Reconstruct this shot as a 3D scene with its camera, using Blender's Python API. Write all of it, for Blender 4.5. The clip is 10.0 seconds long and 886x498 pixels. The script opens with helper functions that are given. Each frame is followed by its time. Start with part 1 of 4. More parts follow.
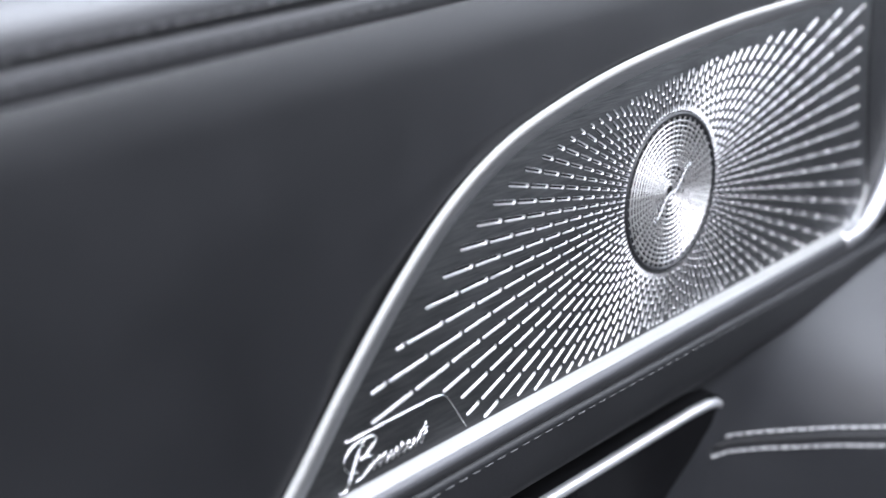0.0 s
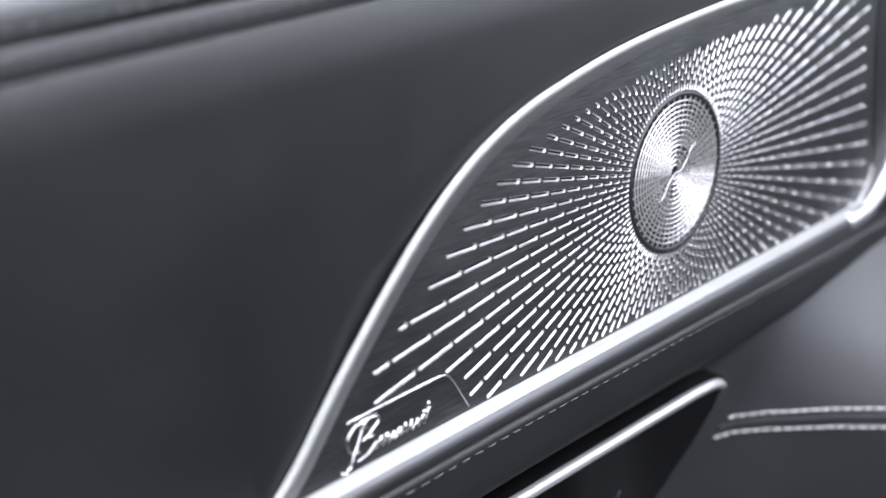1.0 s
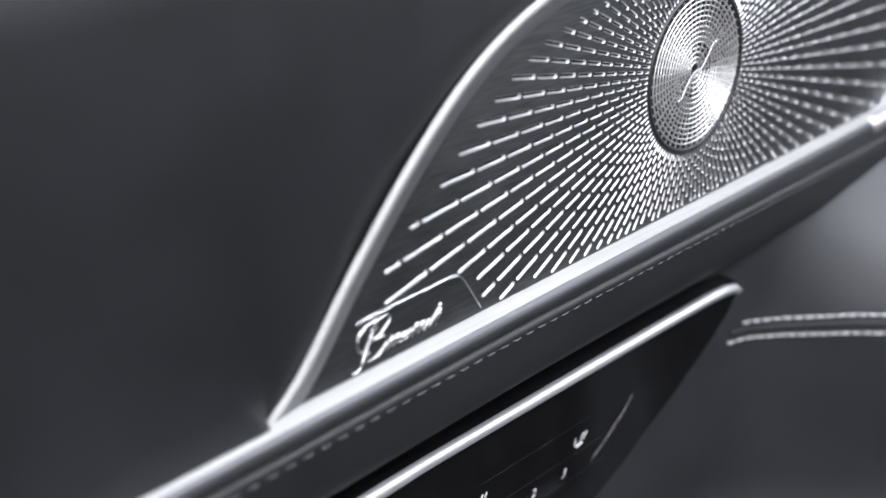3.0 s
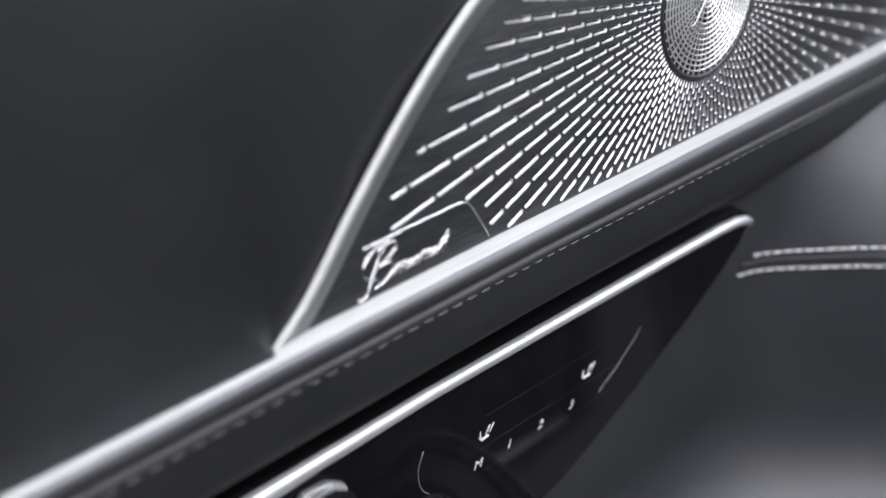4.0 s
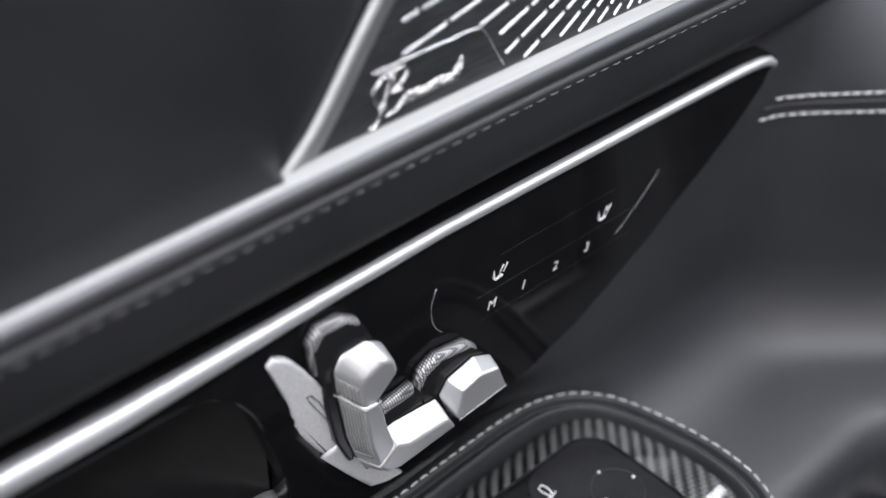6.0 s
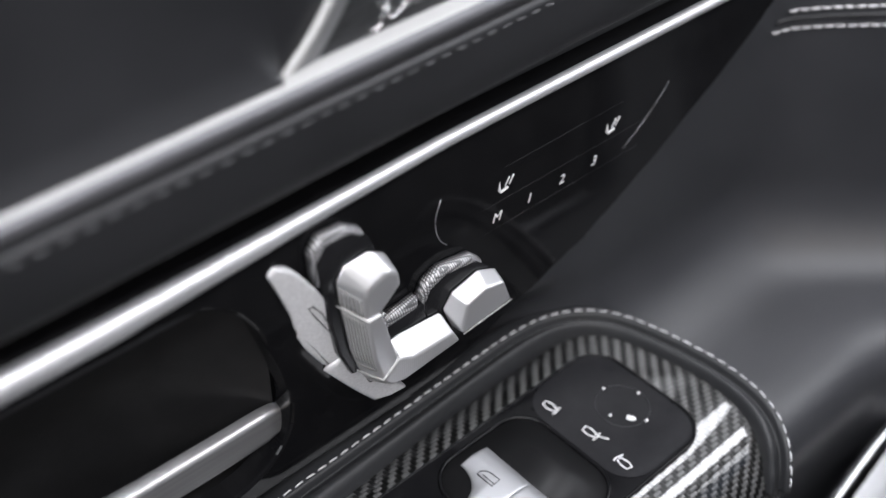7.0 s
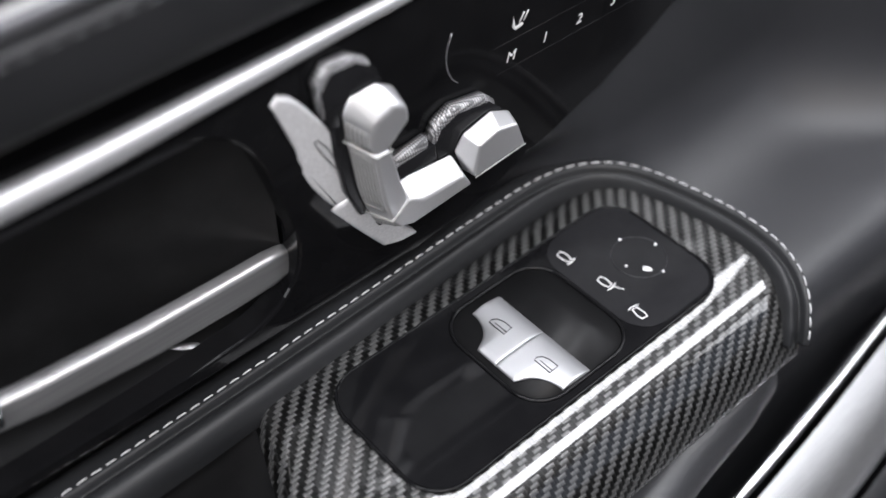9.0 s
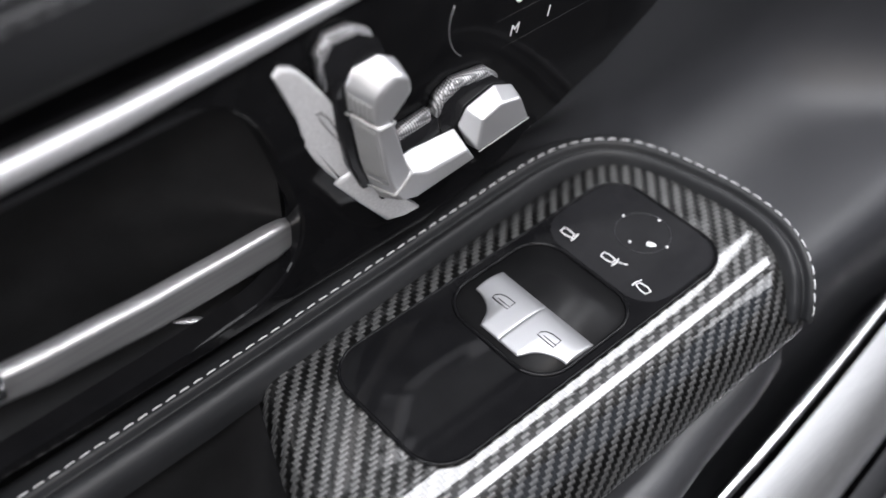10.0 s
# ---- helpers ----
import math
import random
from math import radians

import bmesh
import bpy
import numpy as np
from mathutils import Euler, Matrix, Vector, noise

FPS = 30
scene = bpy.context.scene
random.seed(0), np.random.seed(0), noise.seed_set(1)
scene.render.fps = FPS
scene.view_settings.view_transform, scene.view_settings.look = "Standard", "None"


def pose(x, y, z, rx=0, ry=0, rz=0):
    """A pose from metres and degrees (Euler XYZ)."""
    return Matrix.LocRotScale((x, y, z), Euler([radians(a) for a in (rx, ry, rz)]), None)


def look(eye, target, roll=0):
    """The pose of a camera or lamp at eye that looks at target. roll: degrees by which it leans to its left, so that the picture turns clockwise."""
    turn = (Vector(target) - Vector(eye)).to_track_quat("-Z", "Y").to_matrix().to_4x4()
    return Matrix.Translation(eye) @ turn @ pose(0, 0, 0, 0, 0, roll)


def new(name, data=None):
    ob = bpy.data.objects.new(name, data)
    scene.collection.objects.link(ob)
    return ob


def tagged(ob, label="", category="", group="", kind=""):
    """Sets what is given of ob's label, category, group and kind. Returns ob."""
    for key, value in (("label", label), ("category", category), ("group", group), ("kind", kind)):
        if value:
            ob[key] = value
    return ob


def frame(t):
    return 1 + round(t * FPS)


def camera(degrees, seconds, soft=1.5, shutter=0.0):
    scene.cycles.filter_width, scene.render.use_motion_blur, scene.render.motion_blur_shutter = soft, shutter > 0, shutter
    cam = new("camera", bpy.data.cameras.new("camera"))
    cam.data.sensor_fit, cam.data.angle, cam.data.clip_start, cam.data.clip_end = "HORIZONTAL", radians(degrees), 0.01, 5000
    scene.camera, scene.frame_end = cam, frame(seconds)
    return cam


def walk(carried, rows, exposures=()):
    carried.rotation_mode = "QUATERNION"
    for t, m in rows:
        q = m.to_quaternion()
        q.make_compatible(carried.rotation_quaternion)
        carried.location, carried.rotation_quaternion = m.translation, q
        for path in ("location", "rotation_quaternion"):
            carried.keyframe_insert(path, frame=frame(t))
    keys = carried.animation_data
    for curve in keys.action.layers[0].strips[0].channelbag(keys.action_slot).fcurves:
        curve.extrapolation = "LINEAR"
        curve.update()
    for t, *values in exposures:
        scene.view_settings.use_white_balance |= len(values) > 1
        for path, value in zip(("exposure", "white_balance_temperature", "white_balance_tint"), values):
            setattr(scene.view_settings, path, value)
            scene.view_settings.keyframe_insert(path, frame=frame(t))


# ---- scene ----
cam = camera(43.06, 10.0, 1.6)
cam.data.dof.use_dof = True
cam.data.dof.focus_distance = 0.427
cam.data.dof.aperture_fstop = 5.0
PATH = [
    (0, 0.00000, -0.00000, 1.05000, 67.813, -1.494, -44.750),
    (0.5, 0.00038, 0.00041, 1.05041, 67.379, -1.537, -44.648),
    (1, 0.00103, 0.00145, 1.04891, 66.821, -1.577, -44.575),
    (1.5, 0.00135, 0.00155, 1.04674, 66.199, -1.411, -44.497),
    (2, 0.00324, 0.00418, 1.04527, 64.978, -1.530, -44.391),
    (3.5, 0.00658, 0.00772, 1.03743, 60.825, -1.547, -43.818),
    (4, 0.00779, 0.00956, 1.03346, 59.252, -1.563, -43.671),
    (4.5, 0.00790, 0.01008, 1.02998, 57.798, -1.514, -43.514),
    (5, 0.00711, 0.00915, 1.02526, 56.376, -1.255, -43.475),
    (5.5, 0.00765, 0.00829, 1.02091, 54.741, -1.199, -43.196),
    (6, 0.00844, 0.00800, 1.01676, 52.851, -1.171, -42.929),
    (7.5, 0.00993, 0.00900, 1.00029, 47.759, -1.073, -42.408),
    (8, 0.00956, 0.00635, 0.99323, 46.393, -0.854, -42.174),
    (8.5, 0.00928, 0.00433, 0.98724, 45.147, -0.710, -41.950),
    (9, 0.00962, 0.00266, 0.98334, 43.991, -0.552, -41.721),
    (9.5, 0.00850, 0.00078, 0.97985, 43.588, -0.476, -41.617),
    (10, 0.00785, -0.00017, 0.97881, 43.428, -0.387, -41.566),
]
EXPOSURES = [(0.0, 0.38, 6050, 11), (2.0, 0.29, 6220, 11), (3.5, 0.16, 6280, 11), (6.0, 0.02, 6400, 11), (10.0, 0.07, 6520, 11)]
walk(cam, [(t, pose(x, y, z, a, b, c)) for t, x, y, z, a, b, c in PATH], EXPOSURES)

# ---- light: soft daylight through the glass of the cabin ----
world = bpy.data.worlds.new("world")
scene.world = world
world.use_nodes = True
wn = world.node_tree.nodes
sky = wn.new("ShaderNodeTexSky")
sky.sky_type = "NISHITA"
sky.sun_disc = False
sky.sun_elevation = radians(48)
sky.sun_rotation = radians(200)
sky.dust_density = 4.0
sky.ozone_density = 0.6
wn["Background"].inputs["Strength"].default_value = 0.07
world.node_tree.links.new(sky.outputs["Color"], wn["Background"].inputs["Color"])

sun_data = bpy.data.lights.new("sun", "SUN")
sun_data.energy = 0.8
sun_data.angle = radians(15)
sun_data.color = (1.0, 0.97, 0.92)
sun = new("sun", sun_data)
sun.matrix_world = look((-1.2, -2.0, 3.0), (0.3, 0.2, 0.8))


def window_lamp(name, eye, target, width, height, watts):
    data = bpy.data.lights.new(name, "AREA")
    data.shape, data.size, data.size_y, data.energy = "RECTANGLE", width, height, watts
    data.color = (0.948, 0.966, 1.005)
    ob = new(name, data)
    ob.matrix_world = look(eye, target)
    return ob


# skylight standing in the windscreen, the far side and rear windows and the door's own window; the strip under the roof
# is an added fill
window_lamp("roof_window_light", (0.3, -0.20, 1.50), (0.3, -0.20, 0.0), 1.9, 0.20, 17.0).matrix_world = pose(0.3, -0.20, 1.50)
window_lamp("windscreen_light", (1.28, -0.38, 1.24), (0.2, -0.1, 0.9), 0.95, 0.36, 5.0)
window_lamp("far_window_light", (0.0, -1.28, 1.24), (0.2, 0.2, 0.9), 1.3, 0.36, 0.9)
window_lamp("rear_window_light", (-1.28, -0.40, 1.24), (0.3, 0.1, 0.9), 1.0, 0.32, 9.0)
window_lamp("door_window_light", (0.1, 0.24, 1.31), (0.1, -0.2, 0.88), 1.5, 0.30, 17.0)


# ---- materials ----
def material(name, base, rough=0.5, metal=0.0, coat=0.0, coat_rough=0.05):
    m = bpy.data.materials.new(name)
    m.use_nodes = True
    b = m.node_tree.nodes["Principled BSDF"]
    b.inputs["Base Color"].default_value = (*base, 1)
    b.inputs["Roughness"].default_value = rough
    b.inputs["Metallic"].default_value = metal
    b.inputs["Coat Weight"].default_value = coat
    b.inputs["Coat Roughness"].default_value = coat_rough
    return m


def node(m, kind, **values):
    n = m.node_tree.nodes.new(kind)
    for key, value in values.items():
        n.inputs[key].default_value = value
    return n


def wire(m, a, b):
    m.node_tree.links.new(a, b)


def bsdf(m):
    return m.node_tree.nodes["Principled BSDF"]


def math_node(m, op, a, b=None, c=None):
    n = m.node_tree.nodes.new("ShaderNodeMath")
    n.operation = op
    for i, v in enumerate((a, b, c)):
        if v is None:
            continue
        if isinstance(v, (int, float)):
            n.inputs[i].default_value = v
        else:
            wire(m, v, n.inputs[i])
    return n.outputs[0]


def ramp(m, fac, low, high, a=0.3, b=0.7):
    r = m.node_tree.nodes.new("ShaderNodeValToRGB")
    r.color_ramp.elements[0].position, r.color_ramp.elements[1].position = a, b
    r.color_ramp.elements[0].color, r.color_ramp.elements[1].color = (*low, 1), (*high, 1)
    wire(m, fac, r.inputs[0])
    return r.outputs[0]


def place(m, scale=(1, 1, 1)):
    t = m.node_tree.nodes.new("ShaderNodeTexCoord")
    p = node(m, "ShaderNodeMapping", Scale=scale)
    wire(m, t.outputs["Object"], p.inputs["Vector"])
    return p.outputs[0]


def relief(m, height, strength, distance=0.0005):
    b = node(m, "ShaderNodeBump", Strength=strength, Distance=distance)
    wire(m, height, b.inputs["Height"])
    wire(m, b.outputs[0], bsdf(m).inputs["Normal"])


def leather(name, low, high, rough=0.5, grain=900.0, strength=0.35):
    m = material(name, low, rough)
    p = place(m)
    cells = node(m, "ShaderNodeTexVoronoi", Scale=grain)
    cells.feature = "DISTANCE_TO_EDGE"
    big = node(m, "ShaderNodeTexNoise", Scale=14.0, Detail=6.0, Roughness=0.6)
    wire(m, p, cells.inputs["Vector"])
    wire(m, p, big.inputs["Vector"])
    wire(m, ramp(m, big.outputs["Fac"], low, high), bsdf(m).inputs["Base Color"])
    wire(m, math_node(m, "MULTIPLY_ADD", big.outputs["Fac"], 0.2, rough - 0.1), bsdf(m).inputs["Roughness"])
    relief(m, math_node(m, "MINIMUM", cells.outputs["Distance"], 0.25), strength, 0.0004)
    return m


def brushed(name, base, rough, stretch, strength=0.08, metal=1.0, dark=0.82):
    m = material(name, base, rough, metal)
    p = place(m, stretch)
    fine = node(m, "ShaderNodeTexNoise", Scale=1.0, Detail=3.0)
    wire(m, p, fine.inputs["Vector"])
    blot = node(m, "ShaderNodeTexNoise", Scale=30.0, Detail=4.0)
    wire(m, place(m), blot.inputs["Vector"])
    wire(m, ramp(m, fine.outputs["Fac"], tuple(v * dark for v in base), base), bsdf(m).inputs["Base Color"])
    both = math_node(m, "ADD", math_node(m, "MULTIPLY", fine.outputs["Fac"], 0.16), math_node(m, "MULTIPLY", blot.outputs["Fac"], 0.1))
    wire(m, math_node(m, "ADD", both, rough - 0.13), bsdf(m).inputs["Roughness"])
    relief(m, fine.outputs["Fac"], strength, 0.0001)
    return m


def gloss(name, base, rough):
    m = material(name, base, rough)
    dust = node(m, "ShaderNodeTexNoise", Scale=60.0, Detail=8.0, Roughness=0.7)
    wire(m, place(m), dust.inputs["Vector"])
    wire(m, math_node(m, "MULTIPLY_ADD", dust.outputs["Fac"], 0.12, rough - 0.05), bsdf(m).inputs["Roughness"])
    wire(m, ramp(m, dust.outputs["Fac"], base, tuple(v * 1.5 + 0.002 for v in base), 0.4, 0.9), bsdf(m).inputs["Base Color"])
    return m


def knurled(name, base, rough, pitch, dark=0.35, strength=0.8):
    """Silver with a fine raised dot grid."""
    m = material(name, base, rough, 0.9)
    p = place(m, (1 / pitch, 1 / pitch, 1 / pitch))
    split = m.node_tree.nodes.new("ShaderNodeSeparateXYZ")
    wire(m, p, split.inputs[0])
    rise = math_node(m, "SUBTRACT", split.outputs["Z"], split.outputs["Y"])
    a, b = (math_node(m, "SINE", math_node(m, "MULTIPLY", k, 2 * math.pi)) for k in (split.outputs["X"], rise))
    a, b = (math_node(m, "MULTIPLY_ADD", k, 0.5, 0.5) for k in (a, b))
    grid = math_node(m, "MULTIPLY", a, b)
    wire(m, ramp(m, grid, tuple(v * dark for v in base), base, 0.08, 0.45), bsdf(m).inputs["Base Color"])
    relief(m, grid, strength, 0.0003)
    return m


def carbon_weave(name, tow):
    """Two-by-two twill under clear lacquer; the coordinates are metres along and across the shell."""
    m = material(name, (0.05, 0.05, 0.05), 0.35, 0.0, 1.0, 0.03)
    uv = m.node_tree.nodes.new("ShaderNodeUVMap")
    split = m.node_tree.nodes.new("ShaderNodeSeparateXYZ")
    wire(m, uv.outputs[0], split.inputs[0])
    a = math_node(m, "DIVIDE", split.outputs["X"], tow)
    b = math_node(m, "DIVIDE", split.outputs["Y"], tow)
    ia, ib = math_node(m, "FLOOR", a), math_node(m, "FLOOR", b)
    warp = math_node(m, "LESS_THAN", math_node(m, "FLOORED_MODULO", math_node(m, "ADD", ia, ib), 4.0), 1.5)
    fa, fb = math_node(m, "FRACT", a), math_node(m, "FRACT", b)

    def bulge(f):
        return math_node(m, "SINE", math_node(m, "MULTIPLY", f, math.pi))

    # fibres run along one axis on the warp and along the other on the weft
    fibres = []
    for along, across in ((12.0, 220.0), (220.0, 12.0)):
        comb = m.node_tree.nodes.new("ShaderNodeCombineXYZ")
        wire(m, math_node(m, "MULTIPLY", a, along * tow * 4), comb.inputs[0])
        wire(m, math_node(m, "MULTIPLY", b, across * tow * 4), comb.inputs[1])
        n = node(m, "ShaderNodeTexNoise", Scale=4.0, Detail=2.0)
        wire(m, comb.outputs[0], n.inputs["Vector"])
        fibres.append(n.outputs["Fac"])
    height = m.node_tree.nodes.new("ShaderNodeMix")
    wire(m, warp, height.inputs[0])
    wire(m, math_node(m, "POWER", bulge(fa), 0.6), height.inputs[2])
    wire(m, math_node(m, "POWER", bulge(fb), 0.6), height.inputs[3])
    thread = m.node_tree.nodes.new("ShaderNodeMix")
    wire(m, warp, thread.inputs[0])
    wire(m, fibres[0], thread.inputs[2])
    wire(m, fibres[1], thread.inputs[3])
    # sheen of the warp tows and shade at tow edges are put into the colour
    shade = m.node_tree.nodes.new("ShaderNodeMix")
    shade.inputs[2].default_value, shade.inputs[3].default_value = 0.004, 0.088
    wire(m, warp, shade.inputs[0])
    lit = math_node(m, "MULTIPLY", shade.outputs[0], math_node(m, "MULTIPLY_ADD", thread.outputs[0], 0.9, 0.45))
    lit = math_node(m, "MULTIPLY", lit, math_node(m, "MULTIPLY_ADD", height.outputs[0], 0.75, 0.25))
    comb = m.node_tree.nodes.new("ShaderNodeCombineColor")
    for i in range(3):
        wire(m, lit, comb.inputs[i])
    wire(m, comb.outputs[0], bsdf(m).inputs["Base Color"])
    bsdf(m).inputs["Metallic"].default_value = 0.35
    bsdf(m).inputs["Coat IOR"].default_value = 1.7
    relief(m, height.outputs[0], 0.6, 0.0004)
    return m


LEATHER = leather("black leather", (0.009, 0.0094, 0.0105), (0.0135, 0.0138, 0.0155), 0.48)
LEATHER_WALL = leather("charcoal leather", (0.0158, 0.0165, 0.019), (0.023, 0.0237, 0.027), 0.45, 1100.0, 0.25)
LEATHER_BOLSTER = leather("bolster leather", (0.0105, 0.011, 0.012), (0.016, 0.0165, 0.018), 0.46, 900.0, 0.3)
LEATHER_SOFT = leather("soft charcoal leather", (0.0072, 0.0075, 0.0087), (0.0105, 0.0108, 0.0126), 0.42, 1100.0, 0.25)
LEATHER_GREY = leather("dark grey leather", (0.022, 0.0225, 0.025), (0.032, 0.0325, 0.035), 0.4)
LEATHER_BELT = leather("mid grey leather", (0.042, 0.0425, 0.046), (0.058, 0.0585, 0.063), 0.5)
bsdf(LEATHER).inputs["Specular IOR Level"].default_value = 0.36
bsdf(LEATHER_BOLSTER).inputs["Specular IOR Level"].default_value = 0.28
THREAD_GREY = material("grey thread", (0.066, 0.066, 0.07), 0.7)
THREAD = material("pale grey thread", (0.44, 0.44, 0.45), 0.7)
CHROME = brushed("polished aluminium", (0.86, 0.86, 0.87), 0.16, (8, 600, 600), 0.02)
SATIN = brushed("satin aluminium", (0.50, 0.50, 0.52), 0.36, (10, 900, 900), 0.05, 0.85)
SILVER = material("silvered switch plastic", (0.40, 0.404, 0.42), 0.36, 0.8)
grain = node(SILVER, "ShaderNodeTexNoise", Scale=2600.0, Detail=2.0)
wire(SILVER, place(SILVER), grain.inputs["Vector"])
wire(SILVER, math_node(SILVER, "MULTIPLY_ADD", grain.outputs["Fac"], 0.14, 0.33), bsdf(SILVER).inputs["Roughness"])
relief(SILVER, grain.outputs["Fac"], 0.06, 0.0001)
BRIGHT = brushed("bright silk aluminium", (0.33, 0.33, 0.327), 0.58, (8, 700, 700), 0.03, 0.35)
GROOVE = brushed("polished groove metal", (0.56, 0.56, 0.57), 0.36, (300, 300, 300), 0.02, 0.85)
BAND = brushed("pale brushed band", (0.30, 0.302, 0.31), 0.42, (20, 1500, 1500), 0.05, 0.8)
KEY = material("silvered key plastic", (0.62, 0.62, 0.635), 0.40, 0.88)
key_grain = node(KEY, "ShaderNodeTexNoise", Scale=1800.0, Detail=2.0)
wire(KEY, place(KEY), key_grain.inputs["Vector"])
wire(KEY, math_node(KEY, "MULTIPLY_ADD", key_grain.outputs["Fac"], 0.10, 0.36), bsdf(KEY).inputs["Roughness"])
relief(KEY, key_grain.outputs["Fac"], 0.04, 0.0001)
# the rail's upward ledge: light from above is put into a paler colour
RAIL_LIT = brushed("rail aluminium lit tone", (0.265, 0.264, 0.262), 0.5, (8, 700, 700), 0.03, 0.3)
STRIP_METAL = brushed("pale silk aluminium", (0.60, 0.605, 0.625), 0.42, (8, 700, 700), 0.03, 0.75)
# same rail metal, darkened in colour for the shade on its face
RAIL_SHADED = brushed("rail aluminium shaded tone", (0.09, 0.09, 0.096), 0.38, (10, 900, 900), 0.05, 0.8)
PLATE = brushed("brushed speaker metal", (0.135, 0.1365, 0.14), 0.34, (30, 2500, 2500), 0.14, 1.0, 0.5)
DISC = brushed("turned disc metal", (0.76, 0.75, 0.75), 0.30, (300, 300, 300), 0.03, 0.8)
MESHBLACK = gloss("black speaker cloth", (0.006, 0.006, 0.007), 0.6)
PIANO = gloss("piano black lacquer", (0.004, 0.004, 0.0045), 0.04)
# brushed lengthwise, so the gleam spreads up and down
across = node(PLATE, "ShaderNodeCombineXYZ", X=0.0, Y=0.07584, Z=0.99712)
wire(PLATE, across.outputs[0], bsdf(PLATE).inputs["Tangent"])
bsdf(PLATE).inputs["Anisotropic"].default_value = 0.85
MATT = gloss("matt black plastic", (0.012, 0.012, 0.014), 0.38)
INNER = gloss("black satin plastic", (0.0085, 0.0085, 0.0095), 0.17)
RECESS = gloss("black recess plastic", (0.008, 0.008, 0.0085), 0.34)
for lacquer, level in ((PIANO, 0.12), (INNER, 0.2), (RECESS, 0.12)):
    bsdf(lacquer).inputs["Specular IOR Level"].default_value = level
KNURL = knurled("knurled silver", (0.54, 0.54, 0.56), 0.42, 0.0011, 0.22)
bsdf(KNURL).inputs["Metallic"].default_value = 0.6
DOTTED = knurled("dotted silver", (0.54, 0.54, 0.55), 0.44, 0.0010, 0.88, 0.18)
bsdf(DOTTED).inputs["Metallic"].default_value = 0.78
# lumbar key and base: the light they catch is put into a paler silver
LIT_SILVER = brushed("lit silver key plastic", (0.72, 0.72, 0.74), 0.5, (900, 900, 900), 0.03, 0.45)
LEVER = brushed("satin lever metal", (0.40, 0.40, 0.405), 0.38, (10, 900, 900), 0.05, 0.92)
PRINT = material("white print", (0.58, 0.58, 0.59), 0.5)
CARBON = carbon_weave("carbon fibre", 0.0019)
FABRIC = leather("dark headlining", (0.05, 0.05, 0.052), (0.07, 0.07, 0.073), 0.9, 1500.0, 0.4)
CARPET = leather("black carpet", (0.012, 0.012, 0.013), (0.03, 0.03, 0.03), 0.95, 700.0, 0.8)


# ---- building blocks ----
def thing(name, at, label, category, group="", kind=""):
    ob = new(name)
    ob.location = at
    ob.empty_display_size = 0.02
    return tagged(ob, label, category, group, kind)


def part(name, bm, mat, parent, label="", smooth=True):
    mesh = bpy.data.meshes.new(name)
    bmesh.ops.recalc_face_normals(bm, faces=bm.faces)
    bm.to_mesh(mesh)
    bm.free()
    return link(name, mesh, mat, parent, label, smooth)


def link(name, mesh, mat, parent, label="", smooth=True):
    if mat and not mesh.materials:
        mesh.materials.append(mat)
    if smooth:
        mesh.polygons.foreach_set("use_smooth", [True] * len(mesh.polygons))
    ob = new(name, mesh)
    if parent:
        ob.parent = parent
        if parent.data is None:
            ob.matrix_parent_inverse = Matrix.Translation(parent.location).inverted()
    if label:
        ob["label"] = label
    return ob


def crisp(ob):
    """Flat faces stay flat between their rounded edges."""
    ob.modifiers.new("flat faces", "WEIGHTED_NORMAL").weight = 80
    return ob


def loft(rings, closed=False, caps=False):
    """A skin over rows of points; closed rows join their ends."""
    bm = bmesh.new()
    rows = [[bm.verts.new(p) for p in ring] for ring in rings]
    n = len(rows[0])
    for a, b in zip(rows, rows[1:]):
        for i in range(n if closed else n - 1):
            j = (i + 1) % n
            bm.faces.new((a[i], a[j], b[j], b[i]))
    if caps and closed:
        bm.faces.new(rows[0][::-1])
        bm.faces.new(rows[-1])
    return bm


def spline(points, per=6, closed=False):
    """A smooth line through the points."""
    pts = [np.array(p, float) for p in points]
    n = len(pts)
    out = []
    for i in range(n if closed else n - 1):
        p1, p2 = pts[i], pts[(i + 1) % n]
        p0 = pts[i - 1] if closed or i > 0 else 2 * p1 - p2
        p3 = pts[(i + 2) % n] if closed or i + 2 < n else 2 * p2 - p1
        for k in range(per):
            t = k / per
            out.append(0.5 * (2 * p1 + (p2 - p0) * t + (2 * p0 - 5 * p1 + 4 * p2 - p3) * t * t + (3 * p1 - p0 - 3 * p2 + p3) * t ** 3))
    if not closed:
        out.append(pts[-1])
    return out


def tube(points, radius, sides=10, flat=1.0, up=(0, 0, 1), closed=False):
    """A round or flattened bar along the points; radius is a number or one for each point."""
    pts = [np.array(p, float) for p in points]
    rings = []
    n = len(pts)
    for i, p in enumerate(pts):
        d = pts[(i + 1) % n if closed else min(i + 1, n - 1)] - pts[i - 1 if closed else max(i - 1, 0)]
        d /= np.linalg.norm(d) + 1e-12
        side = np.cross(d, up)
        side /= np.linalg.norm(side) + 1e-12
        top = np.cross(side, d)
        r = radius if isinstance(radius, (int, float)) else radius[i]
        rings.append([tuple(p + side * r * math.cos(a) + top * r * flat * math.sin(a)) for a in (2 * math.pi * k / sides for k in range(sides))])
    if closed:
        rings.append(rings[0])
    bm = loft(rings, True, not closed)
    if closed:
        bmesh.ops.remove_doubles(bm, verts=bm.verts, dist=1e-7)
    return bm


